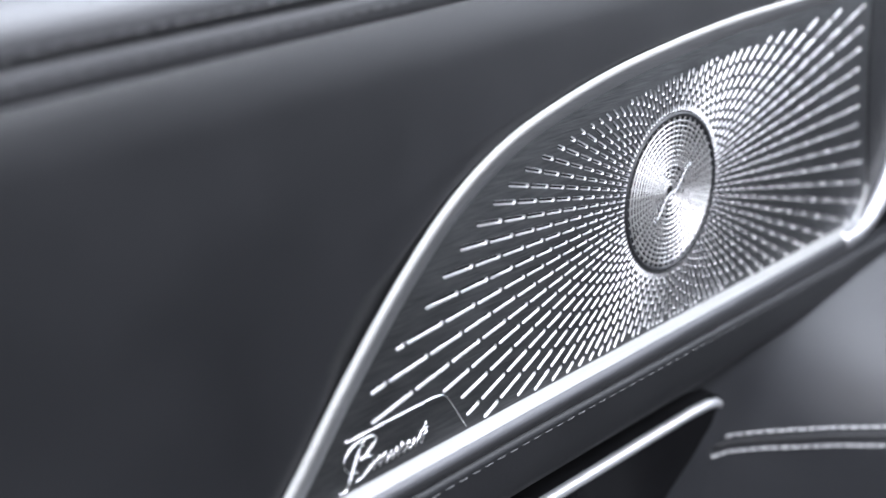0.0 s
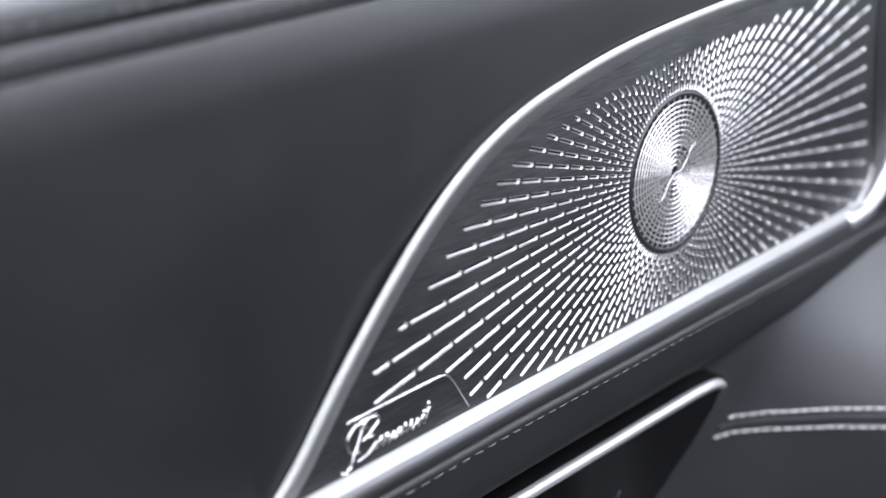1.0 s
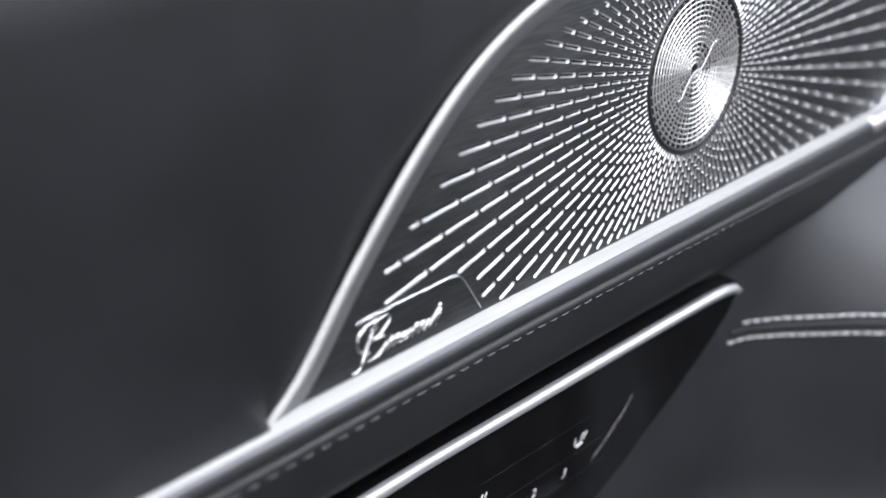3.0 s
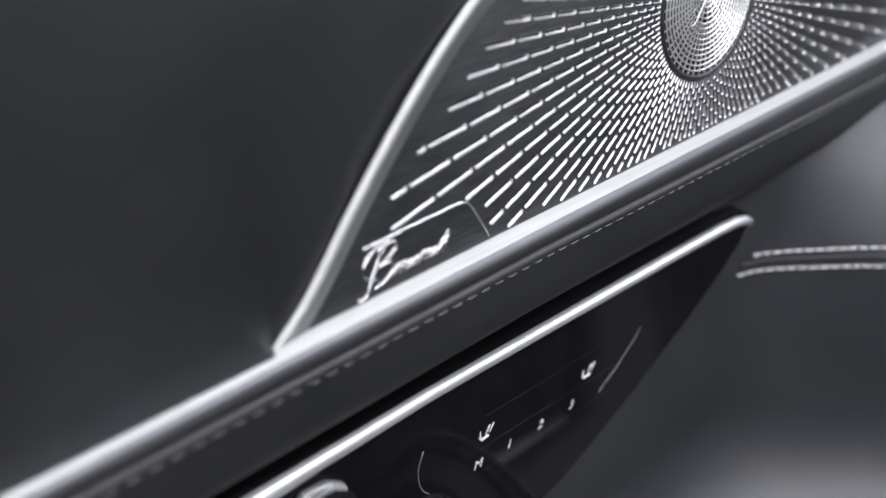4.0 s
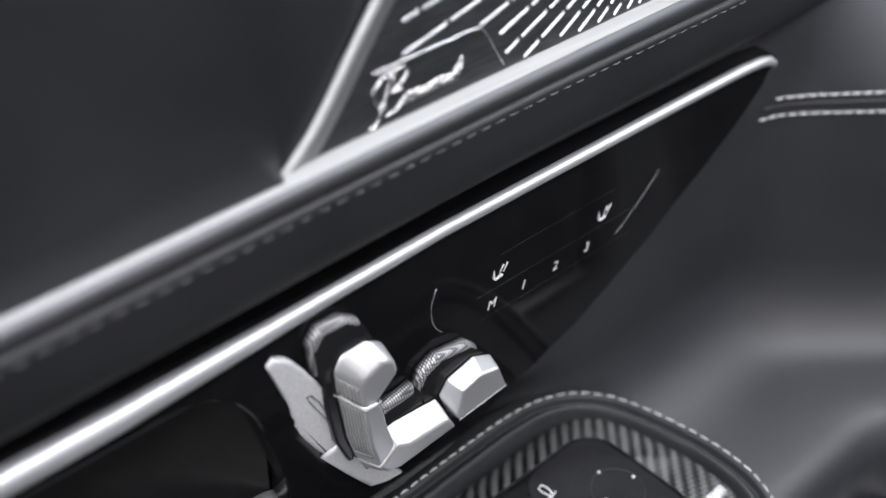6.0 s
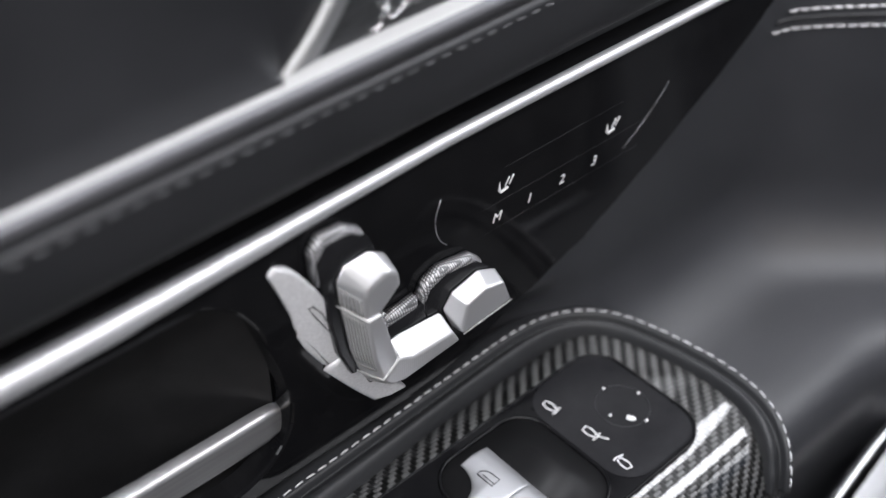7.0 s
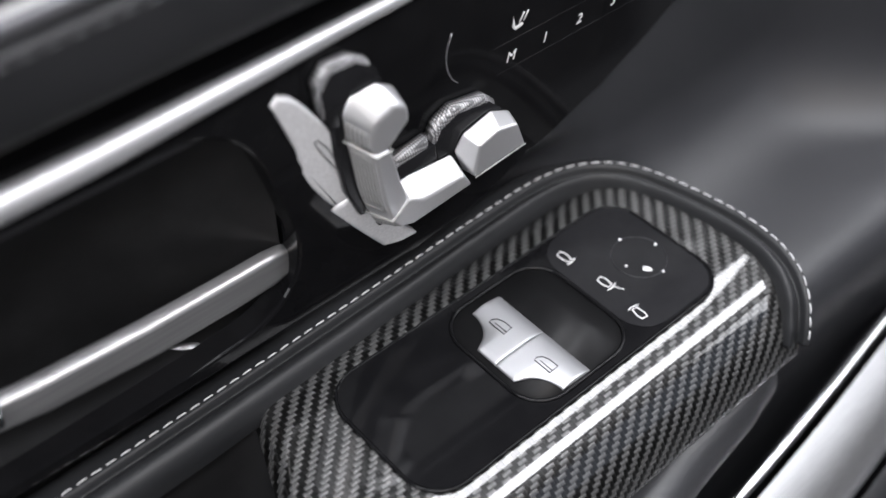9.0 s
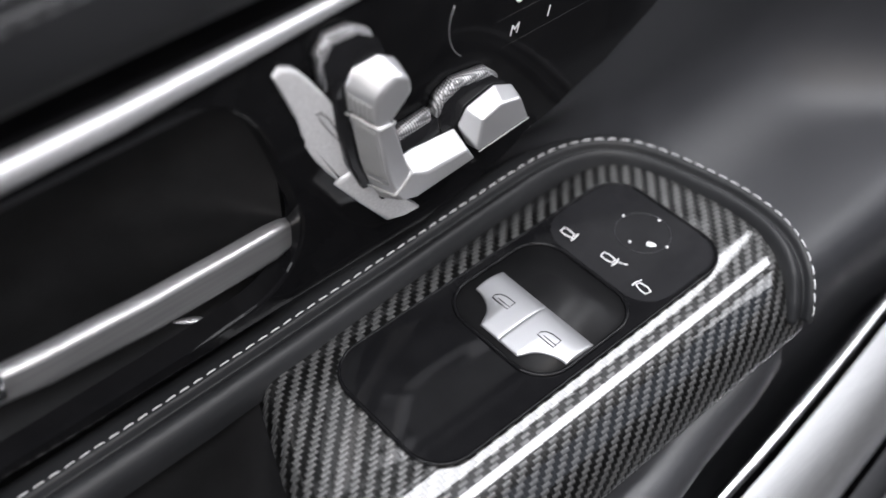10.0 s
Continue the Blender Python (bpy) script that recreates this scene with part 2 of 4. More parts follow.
def block(lo, hi, bevel=0.0, segments=2, m=None):
    bm = bmesh.new()
    bmesh.ops.create_cube(bm, size=1.0)
    for v in bm.verts:
        v.co = Vector([lo[i] + (hi[i] - lo[i]) * (v.co[i] + 0.5) for i in range(3)])
    if bevel:
        bmesh.ops.bevel(bm, geom=bm.edges[:], offset=bevel, segments=segments, affect="EDGES", profile=0.5)
    if m:
        bm.transform(m)
    return bm


def slab(outline, depth, m, bevel=0.0, segments=2):
    """A plate with the given outline (x, y), its face at z = 0 and its back at -depth, laid by m."""
    bm = bmesh.new()
    f = bm.faces.new([bm.verts.new((x, y, 0)) for x, y in outline])
    ext = bmesh.ops.extrude_face_region(bm, geom=[f])
    for v in [g for g in ext["geom"] if isinstance(g, bmesh.types.BMVert)]:
        v.co.z -= depth
    if bevel:
        rim = [e for e in bm.edges if all(abs(v.co.z) < 1e-9 for v in e.verts)]
        bmesh.ops.bevel(bm, geom=rim, offset=bevel, segments=segments, affect="EDGES", profile=0.5)
    bm.transform(m)
    return bm


def round_rect(x0, y0, x1, y1, r, n=6):
    out = []
    for cx, cy, a0 in ((x1 - r, y1 - r, 0), (x0 + r, y1 - r, 90), (x0 + r, y0 + r, 180), (x1 - r, y0 + r, 270)):
        out += [(cx + r * math.cos(radians(a0 + 90 * k / n)), cy + r * math.sin(radians(a0 + 90 * k / n))) for k in range(n + 1)]
    return out


def lettering(name, body, size, m, mat, parent, lean=0.0):
    """Flat printed characters in the built-in font, as a mesh."""
    curve = bpy.data.curves.new(name, "FONT")
    curve.body, curve.size, curve.shear, curve.extrude = body, size, lean, size * 0.01
    curve.align_x, curve.align_y = "CENTER", "CENTER"
    ob = bpy.data.objects.new(name, curve)
    scene.collection.objects.link(ob)
    bpy.context.view_layer.update()
    mesh = bpy.data.meshes.new_from_object(ob.evaluated_get(bpy.context.evaluated_depsgraph_get()))
    bpy.data.objects.remove(ob)
    mesh.transform(m)
    return link(name, mesh, mat, parent, smooth=False)


def stitches(line, length, gap, radius, normal, parent, lift=0.0003, name="stitch", thread=None):
    """Separate short threads laid along a line, on one shared mesh."""
    bm = tube([(-length / 2, 0, -radius), (-length * 0.42, 0, 0), (-length * 0.2, 0, radius * 0.5), (length * 0.2, 0, radius * 0.5), (length * 0.42, 0, 0), (length / 2, 0, -radius)],
              [radius * 0.6, radius * 0.9, radius, radius, radius * 0.9, radius * 0.6], 6)
    mesh = bpy.data.meshes.new(name)
    bm.to_mesh(mesh)
    bm.free()
    pts = [np.array(p, float) for p in line]
    walked, aim = 0.0, gap
    count = 0
    for a, b in zip(pts, pts[1:]):
        d = np.linalg.norm(b - a)
        while aim <= walked + d:
            p = a + (b - a) * (aim - walked) / d
            x = Vector((b - a) / d)
            up = Vector(normal)
            up = (up - x * up.dot(x)).normalized()
            y = up.cross(x)
            wob = random.uniform(-0.06, 0.06)
            x, y = (x + y * wob).normalized(), (y - x * wob).normalized()
            ob = link(name, mesh, thread or THREAD, parent)
            m = Matrix((x, y, up)).transposed().to_4x4()
            m.translation = Vector(p) + up * lift
            ob.matrix_basis = m
            count += 1
            aim += length + gap
        walked += d
    return count


# ---- the cabin round the camera ----
tagged(part("floor", block((-1.4, -1.4, 0.20), (1.5, 0.5, 0.25)), CARPET, None), "black carpeted car floor below the door", "floor", kind="structure")
# unseen headlining; the opening in it is added to let light in
ceiling_bm = bmesh.new()
for lo, hi in (((-1.4, -1.4, 1.52), (-0.6, 0.45, 1.58)), ((0.55, -1.4, 1.52), (1.5, 0.45, 1.58)), ((-0.6, 0.0, 1.52), (0.55, 0.45, 1.58)), ((-0.6, -1.4, 1.52), (0.55, -0.9, 1.58))):
    piece = block(lo, hi)
    spare = bpy.data.meshes.new("spare")
    piece.to_mesh(spare)
    piece.free()
    ceiling_bm.from_mesh(spare)
tagged(part("ceiling", ceiling_bm, FABRIC, None), "dark grey fabric headlining round an added light opening", "ceiling", kind="structure")
tagged(part("wall_front", block((1.30, -1.4, 0.25), (1.38, 0.5, 1.05)), LEATHER, None), "black dashboard wall under the windscreen", "wall", kind="structure")
tagged(part("wall_rear", block((-1.38, -1.4, 0.25), (-1.30, 0.5, 1.05)), LEATHER, None), "black padded wall behind the seats", "wall", kind="structure")
tagged(part("wall_far_side", block((-1.4, -1.38, 0.25), (1.4, -1.30, 1.05)), LEATHER, None), "black leather door of the far side", "wall", kind="structure")
tagged(part("wall_door_outer", block((-1.4, 0.40, 0.25), (1.4, 0.46, 1.02)), MATT, None), "black outer shell of the door", "wall", kind="structure")

# ---- the upper door: a plane that leans out a little towards the window ----
G = Matrix(((0.99957, 0.0, 0.02936, 0.38678), (0.02927, 0.07584, -0.99669, 0.24713), (-0.00223, 0.99712, 0.07581, 0.89569), (0, 0, 0, 1)))


def gpt(u, v, w=0.0):
    """A place on the upper door from millimetres along, up and towards the cabin."""
    return G @ Vector((u / 1000, v / 1000, w / 1000))


def gsweep(profile, u0, u1, n=40, rise=0.0, lift=0.0):
    return loft([[gpt(u, v + lift + rise * (u + 280), w) for w, v in profile] for u in (u0 + (u1 - u0) * k / n for k in range(n + 1))])


door = thing("car_door", (0.1, 0.30, 0.25), "black leather car door with stitched seams", "car door")
belt = part("belt_roll", gsweep(spline([(-5.4, 79.8), (-4.2, 80.2), (-3.0, 81.6), (-2.0, 84.0), (-1.8, 86.6), (-2.7, 88.6), (-3.4, 89.2), (-1.2, 90.5), (1.0, 94.0), (0.0, 99.0), (-5, 103), (-16, 107), (-40, 109)], 5), -900, 420, 60, 0.052, 3.5), LEATHER_BELT, door, "grey stitched leather roll under the window")
stitches([gpt(u, 88.0 + 0.052 * (u + 280), -2.0) for u in range(-420, 40, 4)], 0.0042, 0.0016, 0.00042, G.to_3x3().col[2], belt, thread=THREAD_GREY)
stitches([gpt(u, 96.0 + 0.052 * (u + 280), 0.5) for u in range(-420, 40, 4)], 0.0042, 0.0016, 0.00042, G.to_3x3().col[2], belt, thread=THREAD_GREY)

# ---- the rail below the speaker and the leather strip under it ----
rail = thing("trim_rail", gpt(-100, -66), "satin aluminium trim rail along the door", "trim rail")
part("bright_ledge", gsweep([(-4.5, -59.0), (0.0, -59.0), (0.6, -59.2), (4.4, -60.8), (4.8, -61.0), (5.0, -61.3)], -900, 178, 60), RAIL_LIT, rail, "upper ledge in the lit tone of the rail")


def low_sweep(profile, u0, u1, n=60):
    """As gsweep, but what lies below the ledge sinks a little towards the front."""
    rows = []
    for k in range(n + 1):
        u = u0 + (u1 - u0) * k / n
        sink = 0.018 * max(0.0, u + 110)
        rows.append([gpt(u, v - sink * min(1.0, max(0.0, (-61.5 - v) / 6.0)), w) for w, v in profile])
    return loft(rows)


part("rail_body", low_sweep(spline([(5.0, -61.4), (5.5, -61.7), (6.5, -62.8), (7.2, -64.4), (7.3, -66.0), (6.9, -67.4), (5.8, -68.4)], 4), -900, 178), RAIL_SHADED, rail)
strip = part("leather_strip", low_sweep(spline([(5.2, -67.8), (6.8, -68.5), (7.9, -69.8), (8.0, -72.4), (7.6, -82), (6.8, -88), (5.4, -92), (3.0, -95.0), (-3, -96.5), (-20, -97)], 4), -900, 240), LEATHER, door, "black leather strip with one seam")
stitches([gpt(u, -71.5 - 0.018 * max(0, u + 110), 7.98) for u in range(-420, 180, 4)], 0.0042, 0.0027, 0.00024, G.to_3x3().col[2], strip, thread=THREAD_GREY)

part("rail_end", tube([gpt(u, v, w) for u, v, w in spline([(164, -65.5, 2.6), (184, -64.0, 2.6), (202, -58.0, 2.4), (218, -46, 2.0), (231, -28, 1.4), (244, 0, 0.6), (252, 34, 0)], 5)], 0.0054, 14), SATIN, rail, "satin rail end turning up round the corner")

# ---- the speaker grille ----
speaker = thing("speaker_grille", gpt(-20, -62, -4), "brushed metal speaker grille with radiating slots", "speaker grille")
OUTLINE = [(-226.0, -61.2), (0, -61.5), (160, -61.5)]
OUTLINE += [tuple(p) for p in spline([(172, -61.5), (186, -58), (196, -48), (199, -36)], 4)]
OUTLINE += [(191, 0), (186, 30), (184, 60)]
OUTLINE += [tuple(p) for p in spline([(183, 73), (140, 72), (94, 70), (44, 67.6), (0, 63.8), (-39, 59.0), (-74, 52.2), (-106, 43.0), (-135, 27.8), (-162, 5.4), (-189, -22.8), (-210.5, -48.0), (-226.0, -61.2)], 5)][:-1]


def reach(polygon, a):
    """How far from the disc's middle the polygon lies in the direction a."""
    d = np.array((math.cos(a), math.sin(a)))
    best = None
    for p, q in zip(polygon, polygon[1:] + polygon[:1]):
        p, e = np.array(p), np.array(q) - np.array(p)
        det = d[0] * -e[1] + d[1] * e[0]
        if abs(det) < 1e-9:
            continue
        r = (p[0] * -e[1] + p[1] * e[0]) / det
        s = (d[0] * p[1] - d[1] * p[0]) / det
        if r > 0 and -1e-6 <= s <= 1 + 1e-6:
            best = r if best is None else max(best, r)
    return best


# the leather round the speaker: a sheet from the grille's edge out to the door's edges
FRAME = [(-900, -62.0), (420, -62.0), (420, 102.5), (-900, 29.9)]
sheet = [[], [], [], [], [], []]
for i in range(len(OUTLINE) + 1):
    u, v = OUTLINE[i % len(OUTLINE)]
    far = max(1.0, reach(FRAME, math.atan2(v, u)) / math.hypot(u, v))
    for row, (k, w) in zip(sheet, ((1.0, -4.2), (1.0, -1.5), (0.02, -1.0), (0.15, -1.0), (0.5, -1.0), (1.0, -1.0))):
        scale = 1.0 if k == 1.0 and row is not sheet[5] else 1 + (far - 1) * k
        row.append(gpt(u * scale, v * scale, w))
part("upper_panel", loft(sheet), LEATHER_SOFT, door, "smooth charcoal leather panel")
part("panel_hem", loft([[gpt(u, v, -1.05 + (w + 1.05) * min(1.0, max(0.0, (-224.5 - u) / (1 + 0.75 * (v + 60.4))))) for w, v in spline([(-1.05, -20), (-0.7, -36), (0.6, -50), (2.2, -57.0), (3.0, -59.2), (3.0, -60.4)], 4)] for u in [-900 + 9.6 * k for k in range(70)] + [-236, -234, -232, -230, -228.5, -227, -225.5, -224.5]]), LEATHER_SOFT, door, "leather hem turned down on the ledge")
part("upper_lip", gsweep(spline([(-1.0, 63.5), (-1.1, 68.0), (-1.6, 73.0), (-2.6, 78.0), (-4.2, 82.5), (-5.6, 85.0)], 4), -900, 420, 40, 0.055), LEATHER_SOFT, door)

# slots stop short of the rim, and of the engraved frame at the rear corner
LIMIT = [(-178, -38.3), (-143, -38.3), (-126, -57.8), (150, -57.8), (176, -57), (190, -48), (191, -36), (180, 0), (174, 30), (175, 60)]
LIMIT += [tuple(p) for p in spline([(172, 62), (94, 57), (44, 54), (0, 49.5), (-39, 43.8), (-74, 36.5), (-106, 27.8), (-133, 10.4), (-152, -5.5), (-163, -15.5), (-175, -27), (-182, -38.3)], 4)]
SPOKES, GROW = 108, 1.132


def plate_mesh():
    verts, faces, bright = [], [], []

    def add(r, a, w):
        verts.append(tuple(gpt(r * math.cos(a), r * math.sin(a), w)))
        return len(verts) - 1

    step = 2 * math.pi / SPOKES
    for k in range(SPOKES):
        mid = radians(178.9) + k * step
        lo, hi = mid - step / 2, mid + step / 2
        end = reach(LIMIT, mid) or 0
        r = 34.2
        edge = 36.0 * GROW ** (-1.0 + 0.5 * (k % 2))
        while edge < r + 2.0:
            edge *= GROW
        while True:
            top = min(edge, end + 0.6)
            half = min(1.05, 0.48 + 0.0046 * r)
            if top - r < 2.6 * half + 1.1:
                break
            # one cell with a rounded slot through it
            r0, r1 = r + 0.55 + half, top - 0.55 - half
            loops = []
            for scale, w in ((1.0, 0.0), (1.0, 0.0), (0.90, -0.42 * half), (0.70, -0.74 * half), (0.42, -0.96 * half)):
                loop = []
                for centre, turn in ((r1, 0.0), (r0, math.pi)):
                    for i in range(6):
                        b = turn - math.pi / 2 + math.pi * i / 5
                        loop.append((centre + half * scale * math.cos(b), half * scale * math.sin(b), w))
                loops.append([add(math.hypot(x, y), mid + math.atan2(y, x), w) for x, y, w in loop])
            third = step / 6
            rim = [(r1, lo), (top, lo), (top, mid - third), (top, mid + third), (top, hi), (r1, hi), (r0, hi), (r, hi), (r, mid + third), (r, mid - third), (r, lo), (r0, lo)]
            outer = [add(x, a, 0.0) for x, a in rim]
            loops.insert(0, outer)
            for level, (p, q) in enumerate(zip(loops, loops[1:])):
                if level == 1:
                    continue
                for i in range(12):
                    j = (i + 1) % 12
                    if level:
                        bright.append(len(faces))
                    faces.append((p[i], p[j], q[j], q[i]))
            r = top
            if top >= end + 0.5:
                break
            edge *= GROW
        for i in range(3):
            a, b = lo + step * i / 3, lo + step * (i + 1) / 3
            ra, rb = reach(OUTLINE, a) - 1.5, reach(OUTLINE, b) - 1.5
            faces.append((add(r, a, 0), add(ra, a, 0), add(rb, b, 0), add(r, b, 0)))
    mesh = bpy.data.meshes.new("perforated_plate")
    mesh.from_pydata(verts, [], faces)
    mesh.materials.append(PLATE)
    mesh.materials.append(GROOVE)
    for i in bright:
        mesh.polygons[i].use_smooth = True
        mesh.polygons[i].material_index = 1
    return mesh


plate = link("perforated_plate", plate_mesh(), PLATE, speaker, "brushed plate with radiating slots", smooth=False)
plate.data.update()
back = bmesh.new()
back.faces.new([back.verts.new(gpt(*p, -3.3)) for p in OUTLINE])
part("backing_cloth", back, MESHBLACK, speaker, "black acoustic cloth", smooth=False)


def rim_mesh(band=False):
    rings = []
    n = len(OUTLINE)
    for i in range(n + 1):
        p, a, b = (np.array(OUTLINE[k % n]) for k in (i, i - 1, i + 1))
        d1, d2 = (p - a) / np.linalg.norm(p - a), (b - p) / np.linalg.norm(b - p)
        nrm = np.array((d1[1] + d2[1], -d1[0] - d2[0]))
        nrm /= np.linalg.norm(nrm) * max(0.55, math.sqrt((1 + d1 @ d2) / 2))
        slim = 0.35 if p[1] < -60 else 0.12 if p[0] > 182 else 1.0
        sunk = 2.4 if p[0] > 182 and p[1] > -40 else 0.0
        rings.append([gpt(*(p + nrm * o * slim), w - sunk) for o, w in (((0.9, -0.6), (0.85, 0.3), (0.5, 1.0), (-0.3, 1.35), (-1.4, 1.25), (-1.9, 0.9), (-2.0, -0.4)) if not band else ((-1.95, 0.8), (-6.6, 0.35), (-7.0, -0.3)))])
    return loft(rings)


gasket = []
for i in range(len(OUTLINE) + 1):
    p = OUTLINE[i % len(OUTLINE)]
    gasket.append([gpt(p[0], p[1], -4.2), gpt(p[0], p[1], 0.0)])
part("gasket", loft(gasket), MESHBLACK, speaker, "black rubber gasket behind the rim")
part("inner_band", rim_mesh(True), BAND, speaker, "dull brushed band inside the rim")
part("rim", rim_mesh(), BRIGHT, speaker, "bright aluminium rim")

# the turned disc in the middle: concentric rings on fine ribs, with a curved emblem across
disc = bmesh.new()
bmesh.ops.create_circle(disc, cap_ends=True, segments=64, radius=0.0338)
disc.transform(G @ Matrix.Translation((0, 0, -0.0026)))
disc_part = part("disc", disc, MESHBLACK, speaker, "round tweeter disc of concentric rings", smooth=False)


def ring_mesh(r, half, w, tall=0.9):
    rows = []
    for k in range(73):
        a = 2 * math.pi * k / 72
        rows.append([gpt((r + o * half) * math.cos(a), (r + o * half) * math.sin(a), w + h * tall) for o, h in ((-1, -1.0), (-0.9, 0.0), (-0.35, 0.32), (0.35, 0.32), (0.9, 0.0), (1, -1.0))])
    return loft(rows)


part("bezel", ring_mesh(33.3, 1.1, 0.1, 1.6), MATT, disc_part, "dark bezel")
for k in range(14):
    part("ring", ring_mesh(3.2 + 2.1 * k, 0.30, 0.2 - 1.2 * (1 - k / 13) ** 2, 0.5), DISC, disc_part)
ribs = bmesh.new()
for k in range(48):
    a = 2 * math.pi * k / 48
    d, s = Vector((math.cos(a), math.sin(a), 0)), Vector((-math.sin(a), math.cos(a), 0)) * 0.00024
    for j in range(14):
        if j < 4 and k % 3:
            continue
        r0, r1 = 0.0032 + 0.0021 * j, 0.0032 + 0.0021 * (j + 1)
        z = Vector((0, 0, (0.05 - 1.2 * (1 - j / 13) ** 2) / 1000))
        low = Vector((0, 0, -0.0005))
        a0, b0, a1, b1 = d * r0 - s + z, d * r0 + s + z, d * r1 - s + z, d * r1 + s + z
        quads = ((a0, a1, b1, b0), (a0 + low, a1 + low, a1, a0), (b0, b1, b1 + low, b0 + low))
        for q in quads:
            ribs.faces.new([ribs.verts.new(G @ p) for p in q])
part("radial_ribs", ribs, DISC, disc_part, smooth=False)
for turn in (0, 180):
    c, s = math.cos(radians(turn)), math.sin(radians(turn))
    line = spline([(-0.5, -0.6), (3.0, 0.6), (6.5, 4.0), (10.0, 8.6), (13.5, 10.4)], 5)
    wide = [0.32 + 0.42 * math.sin(math.pi * min(1, 0.12 + 0.86 * i / (len(line) - 1))) for i in range(len(line))]
    part("emblem_stroke", tube([gpt(x * c - y * s, x * s + y * c, 0.5) for x, y in line], [v / 1000 for v in wide], 8, 0.5, G.to_3x3().col[2]), SATIN, disc_part, "satin curved stroke")

# the engraved frame with the maker's mark, drawn as plain strokes
part("engraved_frame", tube([gpt(u, v, 0.1) for u, v in [(-188, -40.6), (-170, -40.2), *[tuple(p) for p in spline([(-147, -39.9), (-142.5, -40.6), (-139, -43.6), (-130.8, -57.2)], 5)]]], 0.00035, 6), CHROME, speaker, "fine bright line")
mark = [spline([(-191.5, -57.2), (-190, -58.2), (-187.5, -56.5), (-184, -50), (-181, -44.2), (-179.6, -43.2), (-180.5, -46.0)], 5),
        spline([(-183, -53.5), (-187.5, -51.2), (-188.2, -46.5), (-184, -43.0), (-176, -42.4), (-174.2, -44.6), (-179, -48.2), (-182, -49.2)], 5),
        spline([(-182, -49.2), (-177, -49.4), (-176.3, -52.2), (-180, -55.4), (-184.2, -56.0)], 5),
        spline([(-175.8, -52.2)] + [(-176.2 + 1.40 * k + (1.5 if k % 2 else 0.0), (-51.6 + 0.5 * math.sin(2.3 * k) if k % 2 else -55.2) + 0.03 * k) for k in range(18)], 4),
        spline([(-153.6, -54.6), (-152.4, -50.6), (-150.8, -47.4)], 4),
        spline([(-154.0, -50.2), (-149.6, -49.8)], 3)]
wordmark = part("maker_mark", tube([gpt(u, v, 0.15) for u, v in mark[0]], 0.00046, 6), CHROME, speaker, "bright plain flourish")
for line in mark[1:]:
    part("mark_stroke", tube([gpt(u, v, 0.15) for u, v in line], 0.0004, 6), CHROME, wordmark)

# ---- the lower door behind the armrest, swelling inwards towards the front ----
def lower_y(x, z):
    b = np.interp(x, [0.435, 0.445, 0.455, 0.47, 0.50, 0.53, 0.56, 0.60, 0.68], [0, 0.001, 0.004, 0.014, 0.038, 0.066, 0.094, 0.13, 0.175])
    k = min(1.0, max(0.0, (0.822 - z) / 0.085))
    k = k * k * (3 - 2 * k)
    inset_gap = 0.006 * min(1.0, max(0.0, (z - 0.772) / 0.010)) * min(1.0, max(0.0, (0.45 - x) / 0.03))
    return 0.2450 - b * k + inset_gap


def ease(t):
    t = min(1.0, max(0.0, t))
    return t * t * (3 - 2 * t)


FALL = [(0.0, z) for z in np.linspace(0.826, 0.655, 28)]
FALL += [(0.048 * (1 - math.cos(a)), 0.653 - 0.048 * math.sin(a)) for a in np.linspace(0.1, math.pi / 2, 14)] + [(0.062, 0.6050), (0.074, 0.6050)]
FALL += [(0.084, 0.6045), (0.092, 0.602), (0.098, 0.597), (0.102, 0.589), (0.104, 0.580), (0.104, 0.57), (0.103, 0.55), (0.10, 0.50), (0.098, 0.40)]
rows = []
for x in sorted([*np.linspace(0.20, 0.28, 6), *np.linspace(0.29, 0.70, 46)]):
    row = []
    for inward, z in FALL:
        row.append((x, lower_y(x, max(z, 0.70)) - inward * ease((x - 0.275) / 0.07) + 0.02 * min(1.0, max(0.0, (0.670 - z) / 0.02)) * min(1.0, max(0.0, (0.315 - x) / 0.03)), z))
    rows.append(row)
lower = part("lower_panel", loft(rows), LEATHER_WALL, door, "charcoal leather panel sweeping into the cabin")
for dz in (0.0, -0.0095):
    stitches([(x, lower_y(x, 0.7520 + dz) - 0.0006, 0.7520 + dz) for x in np.linspace(0.452 if dz == 0 else 0.444, 0.64, 60)], 0.0042, 0.0015, 0.0006, (0, -1, 0), lower)
part("seam", tube([(x, lower_y(x, 0.7473) - 0.0002, 0.7473) for x in np.linspace(0.445, 0.64, 50)], 0.0012, 6), LEATHER, lower, "black raised seam")

part("gap_wall", loft([[(x, lower_y(0.2, z), z) for z in np.linspace(0.826, 0.760, 20)] for x in np.linspace(-0.7, 0.2, 20)]), LEATHER_WALL, door, "black leather behind the gap")

# ---- the seat control panel: glossy black under a bright strip ----
Y0 = 0.2405
controls = thing("seat_control_panel", (0.25, Y0, 0.66), "piano black seat control panel with white print", "control panel")
EDGE = [tuple(p) for p in spline([(0.4330, 0.7840), (0.4400, 0.7785), (0.4350, 0.7690), (0.4180, 0.7515), (0.379, 0.727), (0.343, 0.7035), (0.307, 0.6868), (0.272, 0.676), (0.238, 0.6635), (0.205, 0.6605)], 4)]
fascia_m = Matrix(((1, 0, 0, 0), (0, 0, -1, Y0), (0, 1, 0, 0), (0, 0, 0, 1)))


def on_panel(x, z, out=0.0):
    return Vector((x, Y0 - out, z))


